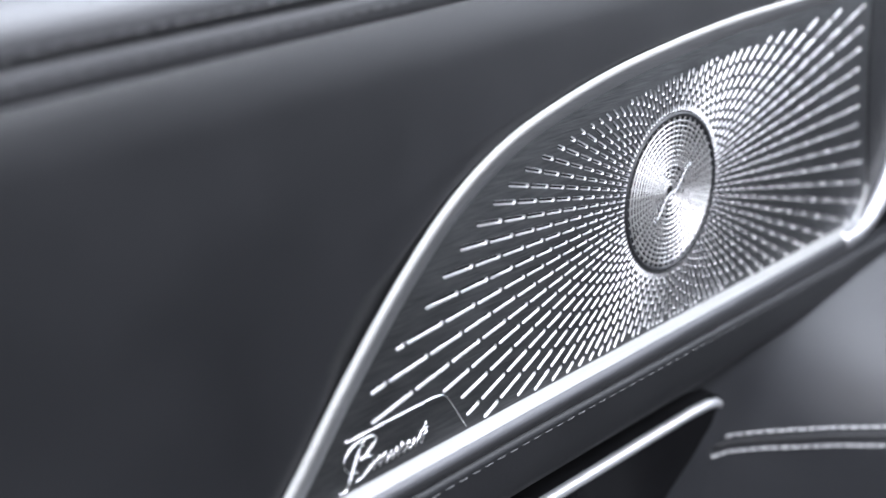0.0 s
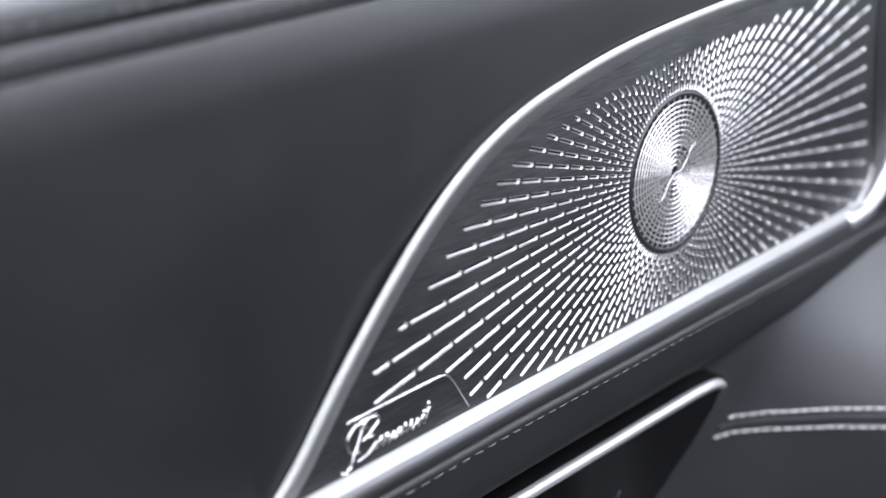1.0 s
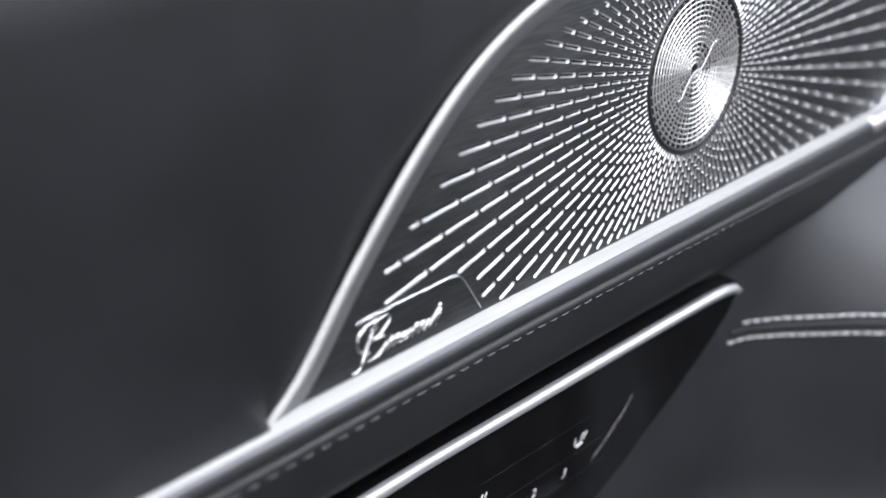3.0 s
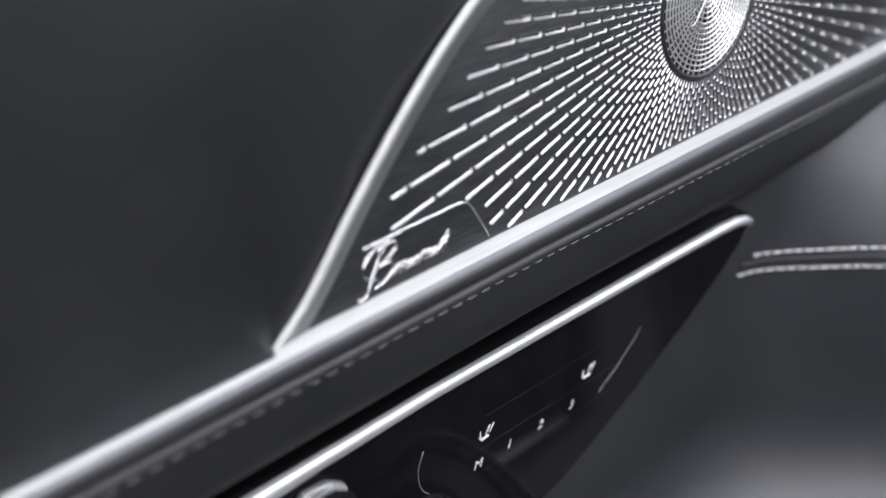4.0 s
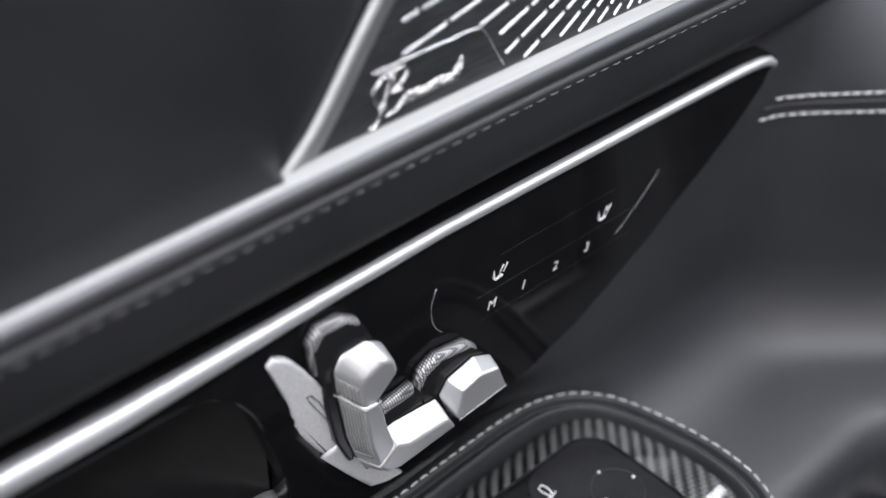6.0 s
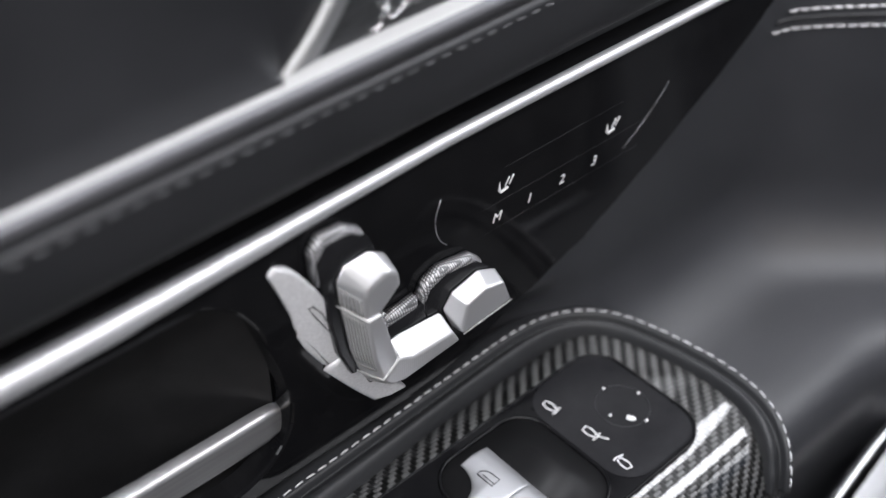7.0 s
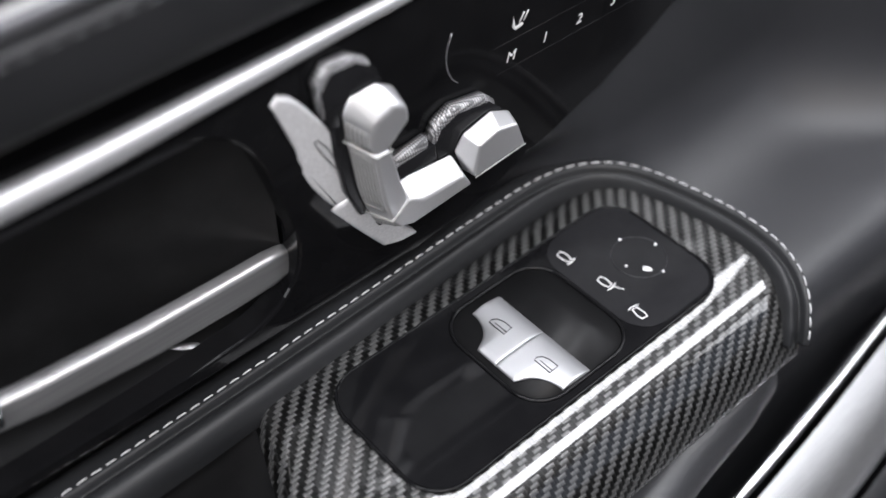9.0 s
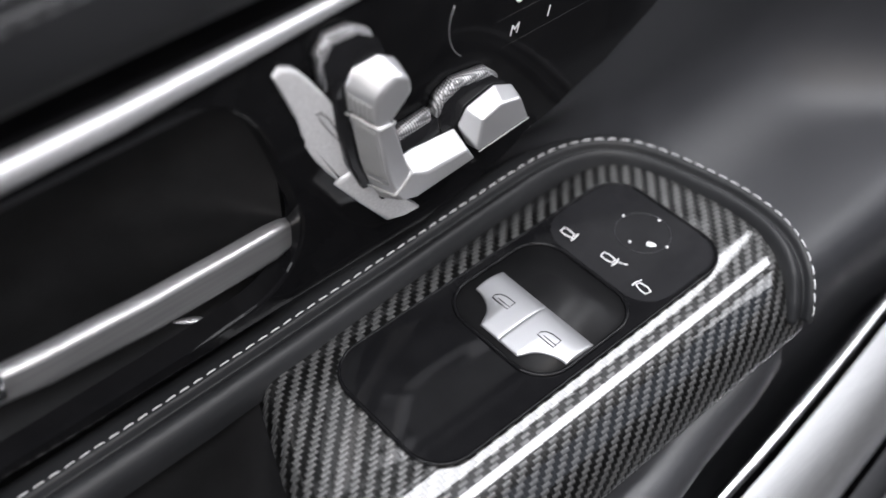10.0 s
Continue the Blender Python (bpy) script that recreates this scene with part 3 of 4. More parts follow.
CUT = [tuple(p) for p in spline([(0.05, 0.666), (0.12, 0.6675), (0.142, 0.6720), (0.1535, 0.6830), (0.1572, 0.6960), (0.1558, 0.710), (0.1514, 0.728), (0.1445, 0.7475), (0.1345, 0.7600), (0.120, 0.7655), (0.09, 0.7665)], 4)]
part("fascia", slab(([(-0.7, 0.6605), (-0.7, 0.666)] + CUT + [(-0.7, 0.7665), (-0.7, 0.784)] + EDGE)[::-1], 0.010, fascia_m, 0.0012), PIANO, controls, "piano black lacquered fascia", smooth=False)
STRIP = [(-0.7, 0.7765, 0.0052), (0.06, 0.7765, 0.0052), (0.10, 0.7768, 0.0048), (0.14, 0.7785, 0.0040), (0.18, 0.7803, 0.0031), (0.23, 0.7820, 0.0026), (0.30, 0.7822, 0.0026), (0.38, 0.7822, 0.0026), (0.412, 0.7820, 0.0026), (0.426, 0.7812, 0.0026), (0.4340, 0.7792, 0.0023), (0.4385, 0.7765, 0.0016), (0.4393, 0.7745, 0.0006)]
part("bright_strip", tube([(x, Y0 - 0.0006, z) for x, z, r in STRIP], [r for x, z, r in STRIP], 14), STRIP_METAL, controls, "bright strip along the top")


def panel_m(x, z, turn=0.0, out=0.0003):
    return Matrix.Translation((x, Y0 - out, z)) @ Matrix.Rotation(radians(90), 4, "X") @ Matrix.Rotation(radians(turn), 4, "Z")


for char, x in (("M", 0.2584), ("1", 0.2764), ("2", 0.2955), ("3", 0.3150)):
    lettering("printed_character", char, 0.0062, panel_m(x, 0.7318), PRINT, controls, 0.25)
for x, z in ((0.2622, 0.7458), (0.3244, 0.7448)):
    icon = part("seat_icon", tube([on_panel(x - 0.0032 + a, z + b, 0.0003) for a, b in ((0.0, 0.0034), (0.0, -0.0010), (0.0008, -0.0021), (0.0046, -0.0014))], 0.0006, 6), PRINT, controls, "small white seat symbol")
    for shift in (0.0, 0.0022):
        part("icon_arrow", tube([on_panel(x + shift + a, z + b, 0.0003) for a, b in ((-0.0002, -0.0004), (0.0012, 0.0020), (0.0020, 0.0034))], 0.0003, 6), PRINT, icon)

# ---- the armrest: leather bolster, carbon shell, switch panel ----
Z0 = 0.640
armrest = thing("armrest", (0.2, 0.19, 0.45), "leather armrest with carbon fibre top and stitched bolster", "armrest")
SECTION = spline([(0.240, 0.632), (0.234, 0.6375), (0.222, 0.6398), (0.19, 0.640), (0.166, 0.640), (0.160, 0.6398), (0.1535, 0.6389), (0.1475, 0.6372), (0.142, 0.6345), (0.137, 0.630), (0.130, 0.622), (0.1258, 0.612), (0.1250, 0.606), (0.1275, 0.600)], 5)


def shell_mesh():
    bm = bmesh.new()
    uv = bm.loops.layers.uv.new("UVMap")
    length = 0.0
    rows = []
    for i, (y, z) in enumerate(SECTION):
        if i:
            length += math.hypot(y - SECTION[i - 1][0], z - SECTION[i - 1][1])
        front = np.interp(y, [0.1225, 0.13, 0.1425, 0.17, 0.2019, 0.2237, 0.2313, 0.240], [0.325, 0.331, 0.335, 0.335, 0.331, 0.321, 0.312, 0.304])
        rear = np.interp(y, [0.1225, 0.16, 0.193, 0.2345], [0.094, 0.099, 0.1075, 0.1245])
        row = []
        for k in range(60):
            t = k / 59
            x = rear + (front - rear) * t
            fall = max(0.0, 1 - (x - rear) / 0.010)
            drop = 0.010 * (1 - math.sqrt(max(0.0, 1 - fall * fall)))
            row.append((bm.verts.new((x, y, z - drop)), (x, length)))
        rows.append(row)
    for a, b in zip(rows, rows[1:]):
        for k in range(59):
            f = bm.faces.new((a[k][0], b[k][0], b[k + 1][0], a[k + 1][0]))
            for loop, src in zip(f.loops, (a[k], b[k], b[k + 1], a[k + 1])):
                loop[uv].uv = src[1]
    return bm


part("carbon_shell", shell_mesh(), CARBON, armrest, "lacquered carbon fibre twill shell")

BOLSTER = spline([(-0.30, 0.240, 0.643), (-0.05, 0.2415, 0.6445), (0.10, 0.2440, 0.645), (0.20, 0.2470, 0.645), (0.255, 0.2490, 0.645), (0.285, 0.2492, 0.645), (0.306, 0.2455, 0.645), (0.322, 0.2355, 0.645), (0.3325, 0.2185, 0.645), (0.3400, 0.185, 0.645), (0.3405, 0.160, 0.6448), (0.3365, 0.1425, 0.643), (0.331, 0.1305, 0.637), (0.3265, 0.124, 0.628), (0.324, 0.1205, 0.618)], 6)


def bolster_mesh():
    rings = []
    pts = [Vector(p) for p in BOLSTER]
    for i, p in enumerate(pts):
        d = pts[min(i + 1, len(pts) - 1)] - pts[max(i - 1, 0)]
        side = Vector((-d.y, d.x, 0)).normalized()
        top = d.cross(side).normalized()
        if top.z < 0:
            top = -top
        inner = np.interp(p.x, [0.10, 0.16, 0.22, 0.32], [0.9, 0.75, 0.55, 0.45])
        slim = np.interp(i / len(pts), [0, 0.3, 0.5, 0.62, 1.0], [1, 1, 0.55, 0.25, 0.2])
        ring = []
        for n, h in spline([(-0.0165, -0.013), (-0.0162, -0.006), (-0.0142, -0.0015), (-0.0105, 0.0006), (-0.0065, -0.0004), (-0.0040, -0.0032), (-0.0030, -0.0030), (-0.0018, -0.0006), (0.0, 0.0), (0.0040, -0.0004), (0.0085, -0.002), (0.0112, -0.006), (0.012, -0.014), (0.012, -0.030)], 3):
            n = -0.0065 + (n + 0.0065) * inner if n < -0.0065 else n
            ring.append(p + side * (n if n < 0 else n * slim) + top * h)
        rings.append(ring)
    bm = loft(rings)
    bm.faces.new([v for v in bm.verts][-len(rings[0]):])
    return bm


bolster = part("bolster", bolster_mesh(), LEATHER_BOLSTER, armrest, "black leather bolster with pale stitching")
stitches([p for p in BOLSTER if p[0] > -0.02], 0.0040, 0.0019, 0.00036, (0, -0.2, 1), bolster, 0.0002)
part("armrest_side", loft([[(x, y + dx, z) for y, z in spline([(0.128, 0.596), (0.121, 0.597), (0.114, 0.594), (0.109, 0.587), (0.108, 0.579), (0.112, 0.570), (0.125, 0.558), (0.155, 0.540), (0.20, 0.53), (0.262, 0.52)], 5)] for x, dx in ((-0.4, -0.020), (0.1, -0.012), (0.2, -0.001), (0.225, 0.002), (0.261, 0.009), (0.30, 0.014), (0.324, 0.019), (0.340, 0.030), (0.350, 0.050), (0.358, 0.09))]), LEATHER_GREY, armrest, "padded grey leather underside")
part("armrest_front", loft([[(p[0] + 0.002 * k, p[1], p[2] - 0.0035 - 0.045 * k / 5) for p in BOLSTER if p[0] > 0.24 and p[1] > 0.150] for k in range(6)]), LEATHER, armrest, "black leather front face")
part("pull_cup", loft([[(x, y, 0.632 - 0.06 * min(1, max(0, (0.130 - x) / 0.022)) * min(1, max(0, (0.238 - y) / 0.012))) for y in np.linspace(0.236, 0.118, 20)] for x in np.linspace(-0.4, 0.128, 60)]), RECESS, armrest, "deep black pull cup")

switch_panel = thing("window_switch_panel", (0.23, 0.19, Z0), "black window and mirror switch panel on the armrest", "switch panel")
HOLE = round_rect(0.2015, 0.1600, 0.2580, 0.2172, 0.0145, 6)
OUT = round_rect(0.1475, 0.1570, 0.3090, 0.2212, 0.0150, 6)


def holed_panel(outer, hole, top, depth):
    """A plate with one opening through it."""
    bm = bmesh.new()
    o = [bm.verts.new((x, y, top)) for x, y in outer]
    h = [bm.verts.new((x, y, top)) for x, y in hole]
    edges = [bm.edges.new((r[i], r[(i + 1) % len(r)])) for r in (o, h) for i in range(len(r))]
    bmesh.ops.triangle_fill(bm, use_beauty=True, use_dissolve=False, edges=edges)
    for ring, drop in ((o, 0.0), (h, 0.0)):
        low = [bm.verts.new((v.co.x, v.co.y, top - depth)) for v in ring]
        for i in range(len(ring)):
            j = (i + 1) % len(ring)
            bm.faces.new((ring[i], ring[j], low[j], low[i]))
    return bm


part("panel_plate", holed_panel(OUT, HOLE, Z0 + 0.0014, 0.0040), PIANO, switch_panel, "piano black plate", smooth=False)
part("panel_rim", tube([(x, y, Z0 + 0.0008) for x, y in round_rect(0.1469, 0.1564, 0.3096, 0.2218, 0.0156, 8)], 0.0007, 8, closed=True), PIANO, switch_panel)
part("mirror_pad", slab(round_rect(0.2590, 0.1582, 0.3078, 0.2200, 0.0135, 6), 0.0004, Matrix.Translation((0, 0, Z0 + 0.0018))), INNER, switch_panel, "black mirror control pad", smooth=False)
well = []
for k in range(7):
    a = k / 6 * math.pi / 2
    s, z = 0.0286 - 0.006 * (1 - math.cos(a)), Z0 + 0.0014 - 0.011 * math.sin(a)
    cx, cy = 0.22975, 0.1886
    well.append([(cx + (x - cx) * s / 0.0286, cy + (y - cy) * s / 0.0286, z) for x, y in HOLE])
part("switch_well", loft(well, True, True), RECESS, switch_panel, "black recessed well")
part("well_ring", tube([(x, y, Z0 + 0.0016) for x, y in HOLE], 0.0009, 8, closed=True), PIANO, switch_panel, "thin glossy black ring")


def rocker_rows(y0, y1, notch_low, section):
    """Rows across a rocker; one rear corner is cut away in a curve."""
    rows = []
    span = y1 - y0
    for t in [0.0, 0.012, 0.03, *[0.06 + 0.88 * k / 18 for k in range(19)], 0.97, 0.988, 1.0]:
        s = t if notch_low else 1 - t
        cut = 0.0112 * math.sqrt(max(0.0, 1 - (s / 0.56) ** 2)) if s < 0.56 else 0.0
        edge = 0.0002 * max(0.0, 1 - min(t, 1 - t) / 0.03) ** 2
        rows.append([(x, y0 + span * t, Z0 + z - edge) for x, z in section(0.2046 + cut)])
    return rows


def cap_section(rear):
    front, mid = 0.2314, 0.5 * (rear + 0.2235)
    return [(front + 0.0002, 0.0004), (front, 0.0012), (front - 0.0008, 0.0022), (front - 0.0045, 0.0033), (0.2235, 0.0039), (0.5 * (mid + 0.2235), 0.0041), (rear + 0.0030, 0.0037), (rear + 0.0008, 0.0032), (rear, 0.0026), (rear + 0.0002, 0.0022)]


def base_section(rear):
    return [(0.2308, -0.0085), (0.2308, 0.0010), (0.2235, 0.0026), (rear + 0.0006, 0.0023), (rear + 0.0006, -0.0085)]


WINDOW_SIGN = [(-0.0021, 0.0040), (-0.0004, 0.0043), (0.0014, 0.0030), (0.0024, 0.0004), (0.0025, -0.0040), (-0.0020, -0.0043)]
for y0, y1, low in ((0.1612, 0.18615, True), (0.18645, 0.2114, False)):
    rocker = part("window_switch", loft(rocker_rows(y0, y1, low, cap_section), True, True), SILVER, switch_panel, "silver rocker with an engraved window symbol")
    part("switch_base", loft(rocker_rows(y0 + 0.0003, y1 - 0.0003, low, base_section), True, True), INNER, rocker, "black base", smooth=False)
    c = (y0 + y1) / 2
    part("symbol", tube([(0.2192 + a, c + b, Z0 + 0.0041) for a, b in WINDOW_SIGN], 0.00026, 5, closed=True), MATT, rocker)
    part("symbol_line", tube([(0.2192 + a, c + b, Z0 + 0.0041) for a, b in ((-0.0007, 0.0022), (-0.0006, -0.0040))], 0.00022, 5), MATT, rocker)
for x, y, kind in ((0.2668, 0.2094, 0), (0.2690, 0.1885, 1), (0.2672, 0.1679, 2)):
    flip = -1 if kind == 2 else 1
    shape = [(-0.0030, 0.0030), (0.0016, 0.0036), (0.0030, 0.0010), (0.0022, -0.0030), (-0.0018, -0.0034), (-0.0034, 0.0)]
    part("mirror_symbol", tube([(x + a, y + flip * b, Z0 + 0.0020) for a, b in ((0.55 * p, 0.9 * q) for p, q in shape)], 0.00034, 6, 0.5, closed=True), PRINT, switch_panel)
    part("mirror_symbol_bar", tube([(x + a, y + flip * b, Z0 + 0.0020) for a, b in ((0.0028, -0.0033), (-0.0005, -0.0042), (-0.0024, -0.0038))], 0.00034, 6, 0.5), PRINT, switch_panel)
part("mirror_arrow", tube([(0.2680 + a, 0.1897 + b, Z0 + 0.0020) for a, b in ((0.0016, -0.0052), (0.0030, -0.0068), (0.0020, -0.0060), (0.0040, -0.0092))], 0.00034, 6, 0.5), PRINT, switch_panel)
joy = [(0.2905 + 0.0118 * math.cos(a), 0.1888 + 0.0118 * math.sin(a), Z0 + 0.0019) for a in (2 * math.pi * k / 40 for k in range(40))]
part("mirror_joystick_ring", tube(joy, 0.00014, 6, closed=True), MATT, switch_panel, "round black rocker edge")
for x, y in ((0.2919, 0.2009), (0.3012, 0.1890), (0.2824, 0.1888), (0.2918, 0.1766)):
    dot = bmesh.new()
    bmesh.ops.create_uvsphere(dot, u_segments=10, v_segments=6, radius=0.0007, matrix=Matrix.Translation((x, y, Z0 + 0.0019)))
    part("mirror_dot", dot, PRINT, switch_panel)
part("mirror_mark", tube([(0.2868, 0.1835, Z0 + 0.002), (0.2880, 0.1815, Z0 + 0.002), (0.2888, 0.1800, Z0 + 0.002)], [0.0013, 0.0014, 0.0006], 8, 0.4), PRINT, switch_panel)

# ---- the seat-shaped adjuster keys standing off the glossy panel ----
adjuster = thing("seat_adjuster", (0.20, Y0, 0.69), "silver seat-shaped adjuster keys on the black panel", "seat switch")


wall_m = Matrix(((1, 0, 0, 0), (0, 0, -1, 0.2372), (0, 1, 0, 0), (0, 0, 0, 1)))
FACE_Y, REAR_Y, GRIP_Y = 0.2262, 0.2345, 0.2356


def tapered_key(rear, face, bevel=0.0011):
    """A key that narrows from its rear outline to its face; both are rows of x and z."""
    bm = loft([[(x, REAR_Y, z) for x, z in rear], [(x, FACE_Y, z) for x, z in face]], True, True)
    bmesh.ops.recalc_face_normals(bm, faces=bm.faces)
    bmesh.ops.bevel(bm, geom=[e for e in bm.edges if e.calc_face_angle(0) > 0.3], offset=bevel, segments=3, affect="EDGES", profile=0.5, clamp_overlap=True)
    return bm


def flank_line(rear, face, t, span, out):
    """A line along the ribbed flank, a share t of the way from the rear corners to those of the face."""
    line = spline([(r[0] + (f[0] - r[0]) * t - 0.87 * out, REAR_Y + (FACE_Y - REAR_Y) * t - 0.48 * out, r[1] + (f[1] - r[1]) * t) for r, f in zip(rear, face)], 12)
    n = len(line) - 1
    return line[round(span[0] * n):round(span[1] * n) + 1]


HEAD_REAR = [(0.1753, 0.7418), (0.1743, 0.7524), (0.1778, 0.7585), (0.1892, 0.7592), (0.1966, 0.7545), (0.1982, 0.7437), (0.1909, 0.7359)]
HEAD_FACE = [(0.1821, 0.7353), (0.1817, 0.7456), (0.1840, 0.7491), (0.1924, 0.7519), (0.1967, 0.7491), (0.1978, 0.7431), (0.1889, 0.7351)]
BACK_REAR = [(0.1831, 0.7039), (0.1792, 0.7172), (0.1770, 0.7331), (0.1756, 0.7410), (0.1903, 0.7349), (0.1923, 0.7262), (0.1949, 0.7170), (0.1974, 0.7101)]
BACK_FACE = [(0.1889, 0.7009), (0.1856, 0.7129), (0.1836, 0.7268), (0.1825, 0.7344), (0.1889, 0.7342), (0.1908, 0.7270), (0.1932, 0.7165), (0.1959, 0.7075)]
SEAT_REAR = [(0.1834, 0.7031), (0.1874, 0.6947), (0.1943, 0.6909), (0.2288, 0.6935), (0.2236, 0.7080), (0.2020, 0.7101), (0.1980, 0.7095)]
SEAT_FACE = [(0.1891, 0.7001), (0.1926, 0.6955), (0.1994, 0.6935), (0.2276, 0.6957), (0.2237, 0.7019), (0.2037, 0.7025), (0.1970, 0.7064)]
TIP_REAR = [(0.2298, 0.6961), (0.2248, 0.7080), (0.2292, 0.7149), (0.2431, 0.7183), (0.2527, 0.7136), (0.2568, 0.6992)]
TIP_FACE = [(0.2291, 0.6980), (0.2287, 0.6994), (0.2311, 0.7125), (0.2400, 0.7151), (0.2503, 0.7126), (0.2552, 0.7003)]
head = part("headrest_key", tapered_key(HEAD_REAR, HEAD_FACE, 0.0018), KEY, adjuster, "silver headrest key")
body = part("backrest_key", tapered_key(BACK_REAR, BACK_FACE), KEY, adjuster, "silver ribbed backrest key")
seat_low = part("cushion_key", tapered_key(SEAT_REAR, SEAT_FACE), DOTTED, adjuster, "silver cushion key with a dotted top")
tip = part("cushion_tip_key", tapered_key(TIP_REAR, TIP_FACE), KEY, adjuster, "silver cushion tip key")
part("tip_edge", tube([(TIP_FACE[0][0], FACE_Y, TIP_FACE[0][1]), (TIP_FACE[-1][0], FACE_Y, TIP_FACE[-1][1])], 0.0003, 6), BRIGHT, tip)
for owner, rear, face, count, span in ((head, HEAD_REAR[:2], HEAD_FACE[:2], 5, (0.12, 0.80)), (body, BACK_REAR[:4], BACK_FACE[:4], 6, (0.14, 0.90)), (seat_low, SEAT_REAR[:2], SEAT_FACE[:2], 5, (0.15, 0.75))):
    for k in range(count):
        part("rib", tube(flank_line(rear, face, 0.22 + 0.54 * k / (count - 1), (span[0] + 0.08, span[1] - 0.08), 0.00012), 0.00030, 6), BRIGHT, owner)
    part("rib_frame", tube(flank_line(rear, face, 0.12, span, 0.0001) + flank_line(rear, face, 0.86, span, 0.0001)[::-1], 0.00020, 6, closed=True), BRIGHT, owner)
for rear, face in (((BACK_REAR[3], BACK_REAR[4]), (BACK_FACE[3], BACK_FACE[4])), ((BACK_REAR[0], BACK_REAR[7]), (BACK_FACE[0], BACK_FACE[7]))):
    part("bright_joint", tube([(rear[0][0] - 0.0004, REAR_Y, rear[0][1]), (face[0][0] - 0.0003, FACE_Y - 0.0002, face[0][1]), (face[1][0] + 0.0004, FACE_Y - 0.0002, face[1][1]), (rear[1][0] + 0.0004, REAR_Y, rear[1][1])], 0.0004, 6), BRIGHT, body)
# knurled grips against the panel, a dark gap behind the silver keys
grip_m = Matrix(((1, 0, 0, 0), (0, 0, -1, GRIP_Y), (0, 1, 0, 0), (0, 0, 0, 1)))
gap_m = Matrix(((1, 0, 0, 0), (0, 0, -1, REAR_Y + 0.0002), (0, 1, 0, 0), (0, 0, 0, 1)))
for name, outline in (("headrest_grip", [(0.1691, 0.7509), (0.1677, 0.7661), (0.1717, 0.7717), (0.1816, 0.7713), (0.1893, 0.7661), (0.1914, 0.7600), (0.1901, 0.7489)]),
                      ("cushion_grip", [(0.1977, 0.7023), (0.1977, 0.7177), (0.2146, 0.7191), (0.2164, 0.7023)]),
                      ("cushion_tip_grip", [(0.2175, 0.7023), (0.2160, 0.7180), (0.2185, 0.7236), (0.2264, 0.7268), (0.2424, 0.7242), (0.2480, 0.7187), (0.2503, 0.7023)])):
    part(name, slab(outline, 0.0055, grip_m, 0.0026, 4), KNURL, adjuster, "knurled silver grip")
    part("gap_spacer", slab([(x + 0.0014, z - 0.0032) for x, z in outline], 0.0055, gap_m), INNER, adjuster, "black spacer")
part("backrest_grip", slab([(0.1810, 0.7024), (0.1756, 0.7157), (0.1725, 0.7332), (0.1711, 0.7480), (0.1914, 0.7480), (0.1945, 0.7229), (0.2007, 0.7075), (0.1976, 0.6983)], 0.0065, gap_m, 0.0010, 2), INNER, adjuster, "black grip")
part("cushion_backing", slab([(0.1894, 0.6917), (0.2550, 0.6963), (0.2540, 0.7014), (0.1894, 0.7014)], 0.0065, gap_m, 0.0008, 2), INNER, adjuster, "black backing")
BLADE = spline([(0.1512, 0.7643), (0.1541, 0.7560), (0.1582, 0.7433), (0.1605, 0.7322), (0.1621, 0.7245), (0.1705, 0.7100), (0.1733, 0.7092), (0.1793, 0.7133), (0.1772, 0.7276), (0.1735, 0.7388), (0.1687, 0.7490), (0.1634, 0.7582), (0.1585, 0.7643), (0.1539, 0.7666)], 3)


def rolled(bm, x0, z0, slope, width, depth):
    """Lean a flat key over, so that its rear edge lies deeper than its front edge."""
    for v in bm.verts:
        t = (v.co.x - x0 - (z0 - v.co.z) * slope) / width
        v.co.y += (0.45 - t) * depth
        v.co.x += 0.25 * depth
    return bm


blade = part("lumbar_key", rolled(slab(BLADE, 0.0075, wall_m, 0.0018, 4), 0.1514, 0.764, 0.346, 0.018, 0.005), LIT_SILVER, adjuster, "long tapered silver key")
part("blade_groove", tube([(x + 0.00125, 0.2370 + 0.005 * (0.45 - (x - 0.1514 - (0.764 - z) * 0.346) / 0.018), z) for x, z in ((0.1647, 0.7433), (0.1661, 0.7436), (0.1691, 0.7392), (0.1720, 0.7317), (0.1735, 0.7272), (0.1723, 0.7278), (0.1688, 0.7343), (0.1659, 0.7401))], 0.00022, 6, closed=True), MATT, blade)
part("lumbar_base", rolled(slab([(0.1712, 0.7066), (0.1752, 0.7100), (0.1792, 0.7121), (0.1860, 0.7035), (0.1920, 0.6950), (0.2000, 0.6845), (0.2082, 0.6744), (0.2010, 0.6728), (0.1939, 0.6740), (0.1880, 0.6825), (0.1813, 0.6919)], 0.0075, wall_m, 0.0020, 4), 0.172, 0.7070, 0.71, 0.014, 0.003), LIT_SILVER, adjuster, "silver base of the keys")
part("groove_ring", tube([on_panel(x, z, 0.0002) for x, z in spline([(0.2285, 0.7560), (0.2262, 0.7490), (0.2266, 0.7420), (0.2288, 0.7365), (0.2320, 0.7328)], 4)], 0.00022, 6), SATIN, controls, "fine curved joint line")
for x0, z0, x1, z1 in ((0.252, 0.7262, 0.345, 0.7262), (0.250, 0.7390, 0.350, 0.7390), (0.262, 0.7545, 0.330, 0.7548)):
    part("joint_line", tube([on_panel(x0, z0, -0.00004), on_panel(x1, z1, -0.00004)], 0.00009, 5), MATT, controls)
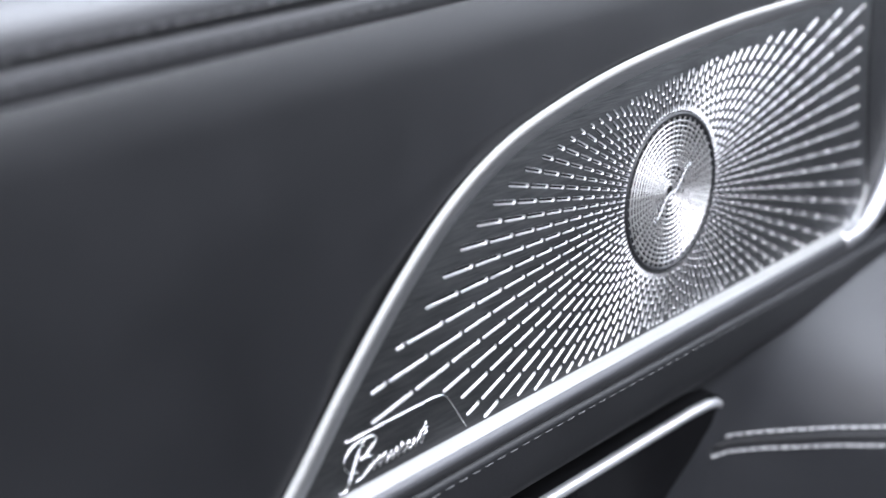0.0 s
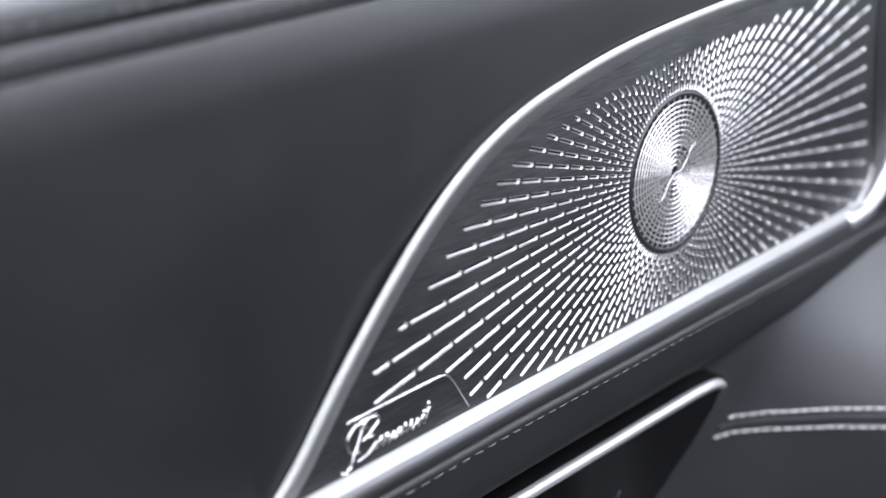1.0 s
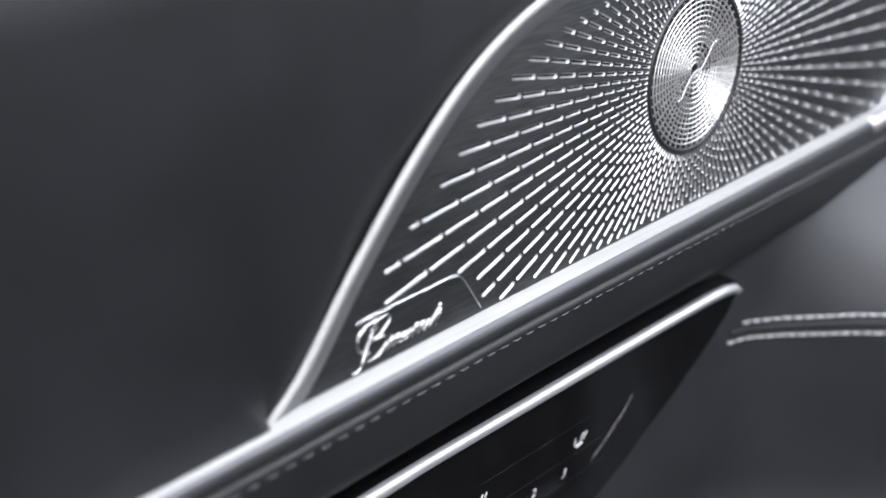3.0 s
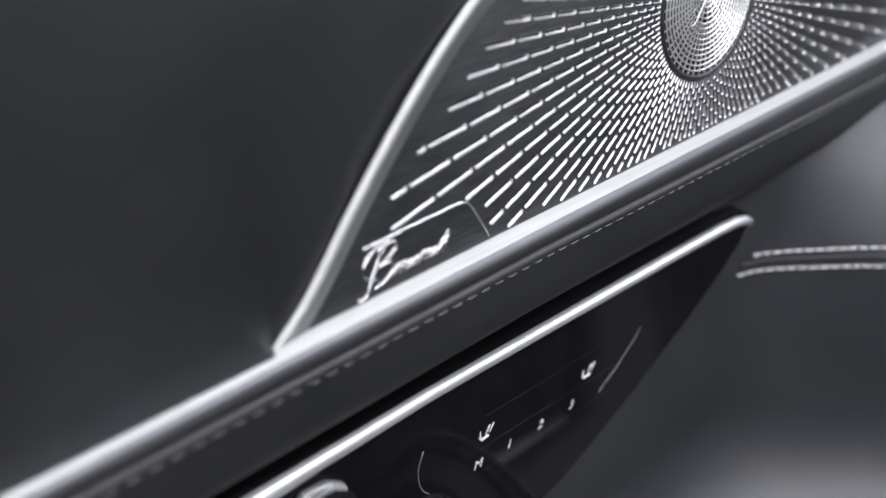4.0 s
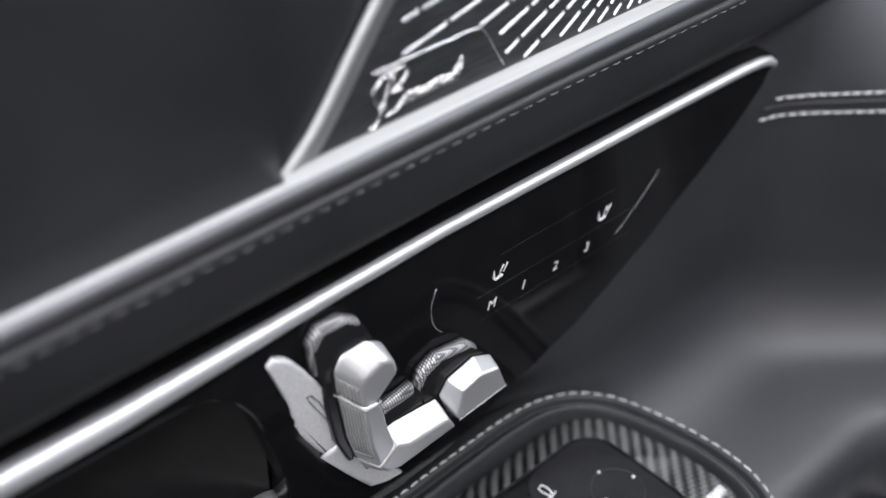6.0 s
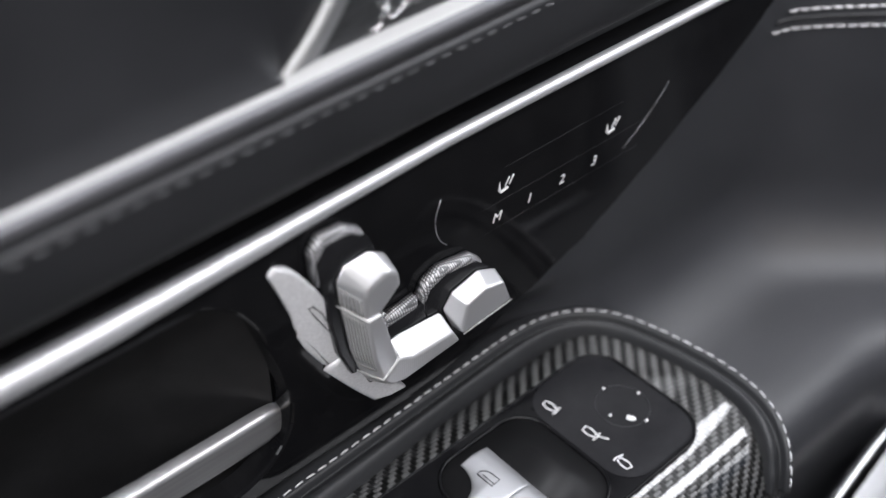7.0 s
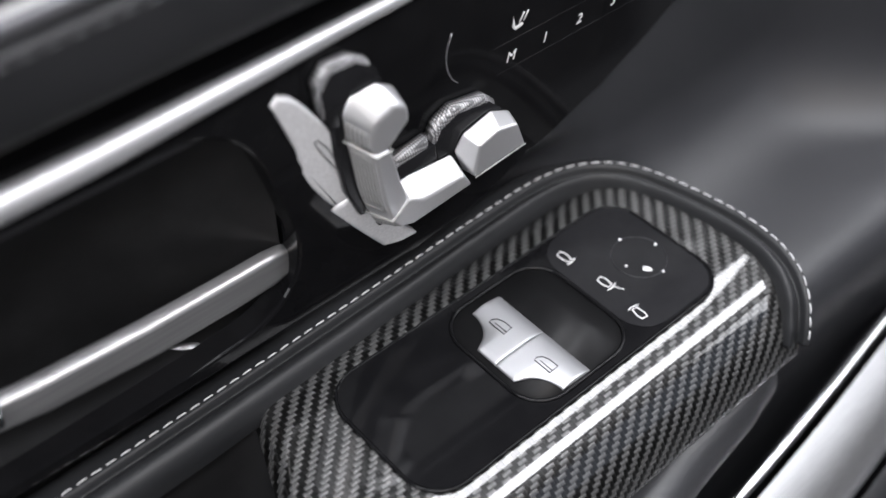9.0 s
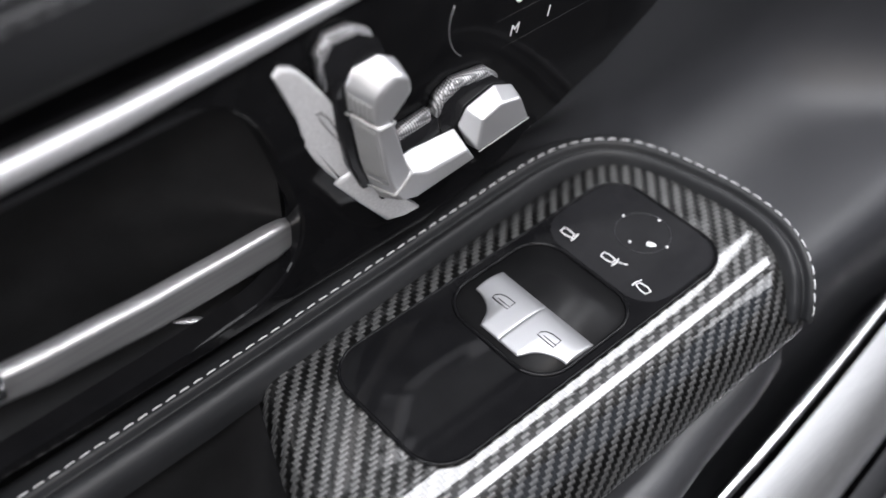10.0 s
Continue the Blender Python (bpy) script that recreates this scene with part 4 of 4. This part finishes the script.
# a highlight on the lacquer, given shape as a thin pale tube
part("edge_glint", tube([on_panel(x, z, 0.0002) for x, z in spline([(0.3340, 0.7290), (0.3450, 0.7370), (0.3560, 0.7470), (0.3600, 0.7520)], 4)], 0.00009, 6), SATIN, controls, "glint by the edge modelled as a fine line")

# ---- the door opener in its recess ----
opener = thing("door_opener", (0.1, 0.25, 0.66), "satin silver door opener lever in a black recess", "door handle")
recess = part("recess", loft([[(x, 0.2790 - 0.030 * max(0.0, (x - 0.06) / 0.1) ** 2, z) for z in np.linspace(0.650, 0.776, 24)] for x in np.linspace(-0.7, 0.156, 50)]), RECESS, opener, "black glossy finger recess")
lever_rows = []
for x, y, z, w, h in ((-0.12, 0.262, 0.688, 0.008, 0.010), (-0.02, 0.256, 0.691, 0.008, 0.010), (0.040, 0.2515, 0.6905, 0.008, 0.0105), (0.060, 0.2500, 0.6890, 0.0085, 0.0115), (0.10, 0.2490, 0.6868, 0.0085, 0.0125), (0.130, 0.2485, 0.6868, 0.0080, 0.0125), (0.148, 0.2482, 0.6873, 0.0078, 0.0120), (0.1540, 0.2482, 0.6878, 0.0070, 0.0102), (0.1572, 0.2482, 0.6882, 0.0055, 0.0076), (0.1586, 0.2482, 0.6884, 0.0022, 0.0030)):
    # the top is narrow and leans back, the face below it rounds under
    section = [(0.50, 0.44), (0.44, 0.50), (0.06, 0.46), (-0.12, 0.40), (-0.22, 0.28), (-0.50, -0.30), (-0.50, -0.42), (-0.42, -0.50), (0.44, -0.50), (0.50, -0.44)]
    lever_rows.append([(x, y + a * w, z + b * h) for a, b in section])
lever = part("lever", loft(lever_rows, True, True), LEVER, opener, "satin silver lever")
part("lever_collar", tube([(0.040, 0.2512, 0.6945), (0.046, 0.2508, 0.6940)], 0.0072, 10), CHROME, lever)
part("recess_floor", block((-0.7, 0.2505, 0.6560), (0.148, 0.2900, 0.6640), 0.0015, 2), RECESS, opener, "black recess floor")
# small silver bar standing in for a faint reflection in the recess
part("catch", tube(spline([(0.1090, 0.2580, 0.6645), (0.1130, 0.2550, 0.6650), (0.1165, 0.2525, 0.6650), (0.1190, 0.2500, 0.6640)], 4), [0.0004, 0.0008, 0.0012, 0.0015, 0.0016, 0.0017, 0.0017, 0.0017, 0.0016, 0.0015, 0.0012, 0.0008, 0.0004], 8, 0.5), SATIN, opener, "pale reflection smear modelled as a small bar")

for ob in (*adjuster.children, lever):
    crisp(ob)

# ---- the bright trim round the door pocket, low on the door ----
pocket = thing("door_pocket", (0.35, 0.12, 0.36), "satin metal trimmed door pocket below the armrest", "door pocket")
LIP = spline([(0.18, 0.1000, 0.55), (0.235, 0.1068, 0.55), (0.2711, 0.1103, 0.55), (0.2978, 0.1125, 0.55), (0.329, 0.1155, 0.55), (0.3695, 0.1200, 0.55), (0.420, 0.1262, 0.55), (0.457, 0.1295, 0.55), (0.52, 0.130, 0.55)], 5)
part("lip", tube(LIP, 0.0032, 10), CHROME, pocket, "polished bright lip")
part("trim_panel", loft([[(p[0] + a, p[1] - b, p[2] - c) for a, b, c in ((0.002, 0.006, 0.002), (0.003, 0.012, 0.0035), (0.006, 0.022, 0.010), (0.009, 0.030, 0.020), (0.010, 0.033, 0.034))] for p in LIP]), BAND, pocket, "satin metal trim panel")
part("pocket_wall", loft([[(p[0] + a, p[1] - b, p[2] - c) for a, b, c in ((0.012, 0.036, 0.036), (0.02, 0.05, 0.06), (0.022, 0.056, 0.12), (0.022, 0.058, 0.16))] for p in LIP]), LEATHER_GREY, pocket, "grey pocket wall")
part("second_lip", tube([(p[0] + 0.022, p[1] - 0.052, p[2] - 0.045) for p in LIP], 0.006, 10), SATIN, pocket, "satin rounded edge")
part("pocket_floor", loft([[(p[0] - 0.02, p[1] + 0.12, 0.42), (p[0], p[1], 0.40), (p[0] + 0.02, p[1] - 0.06, 0.36)] for p in LIP]), LEATHER, pocket, "black pocket lining")
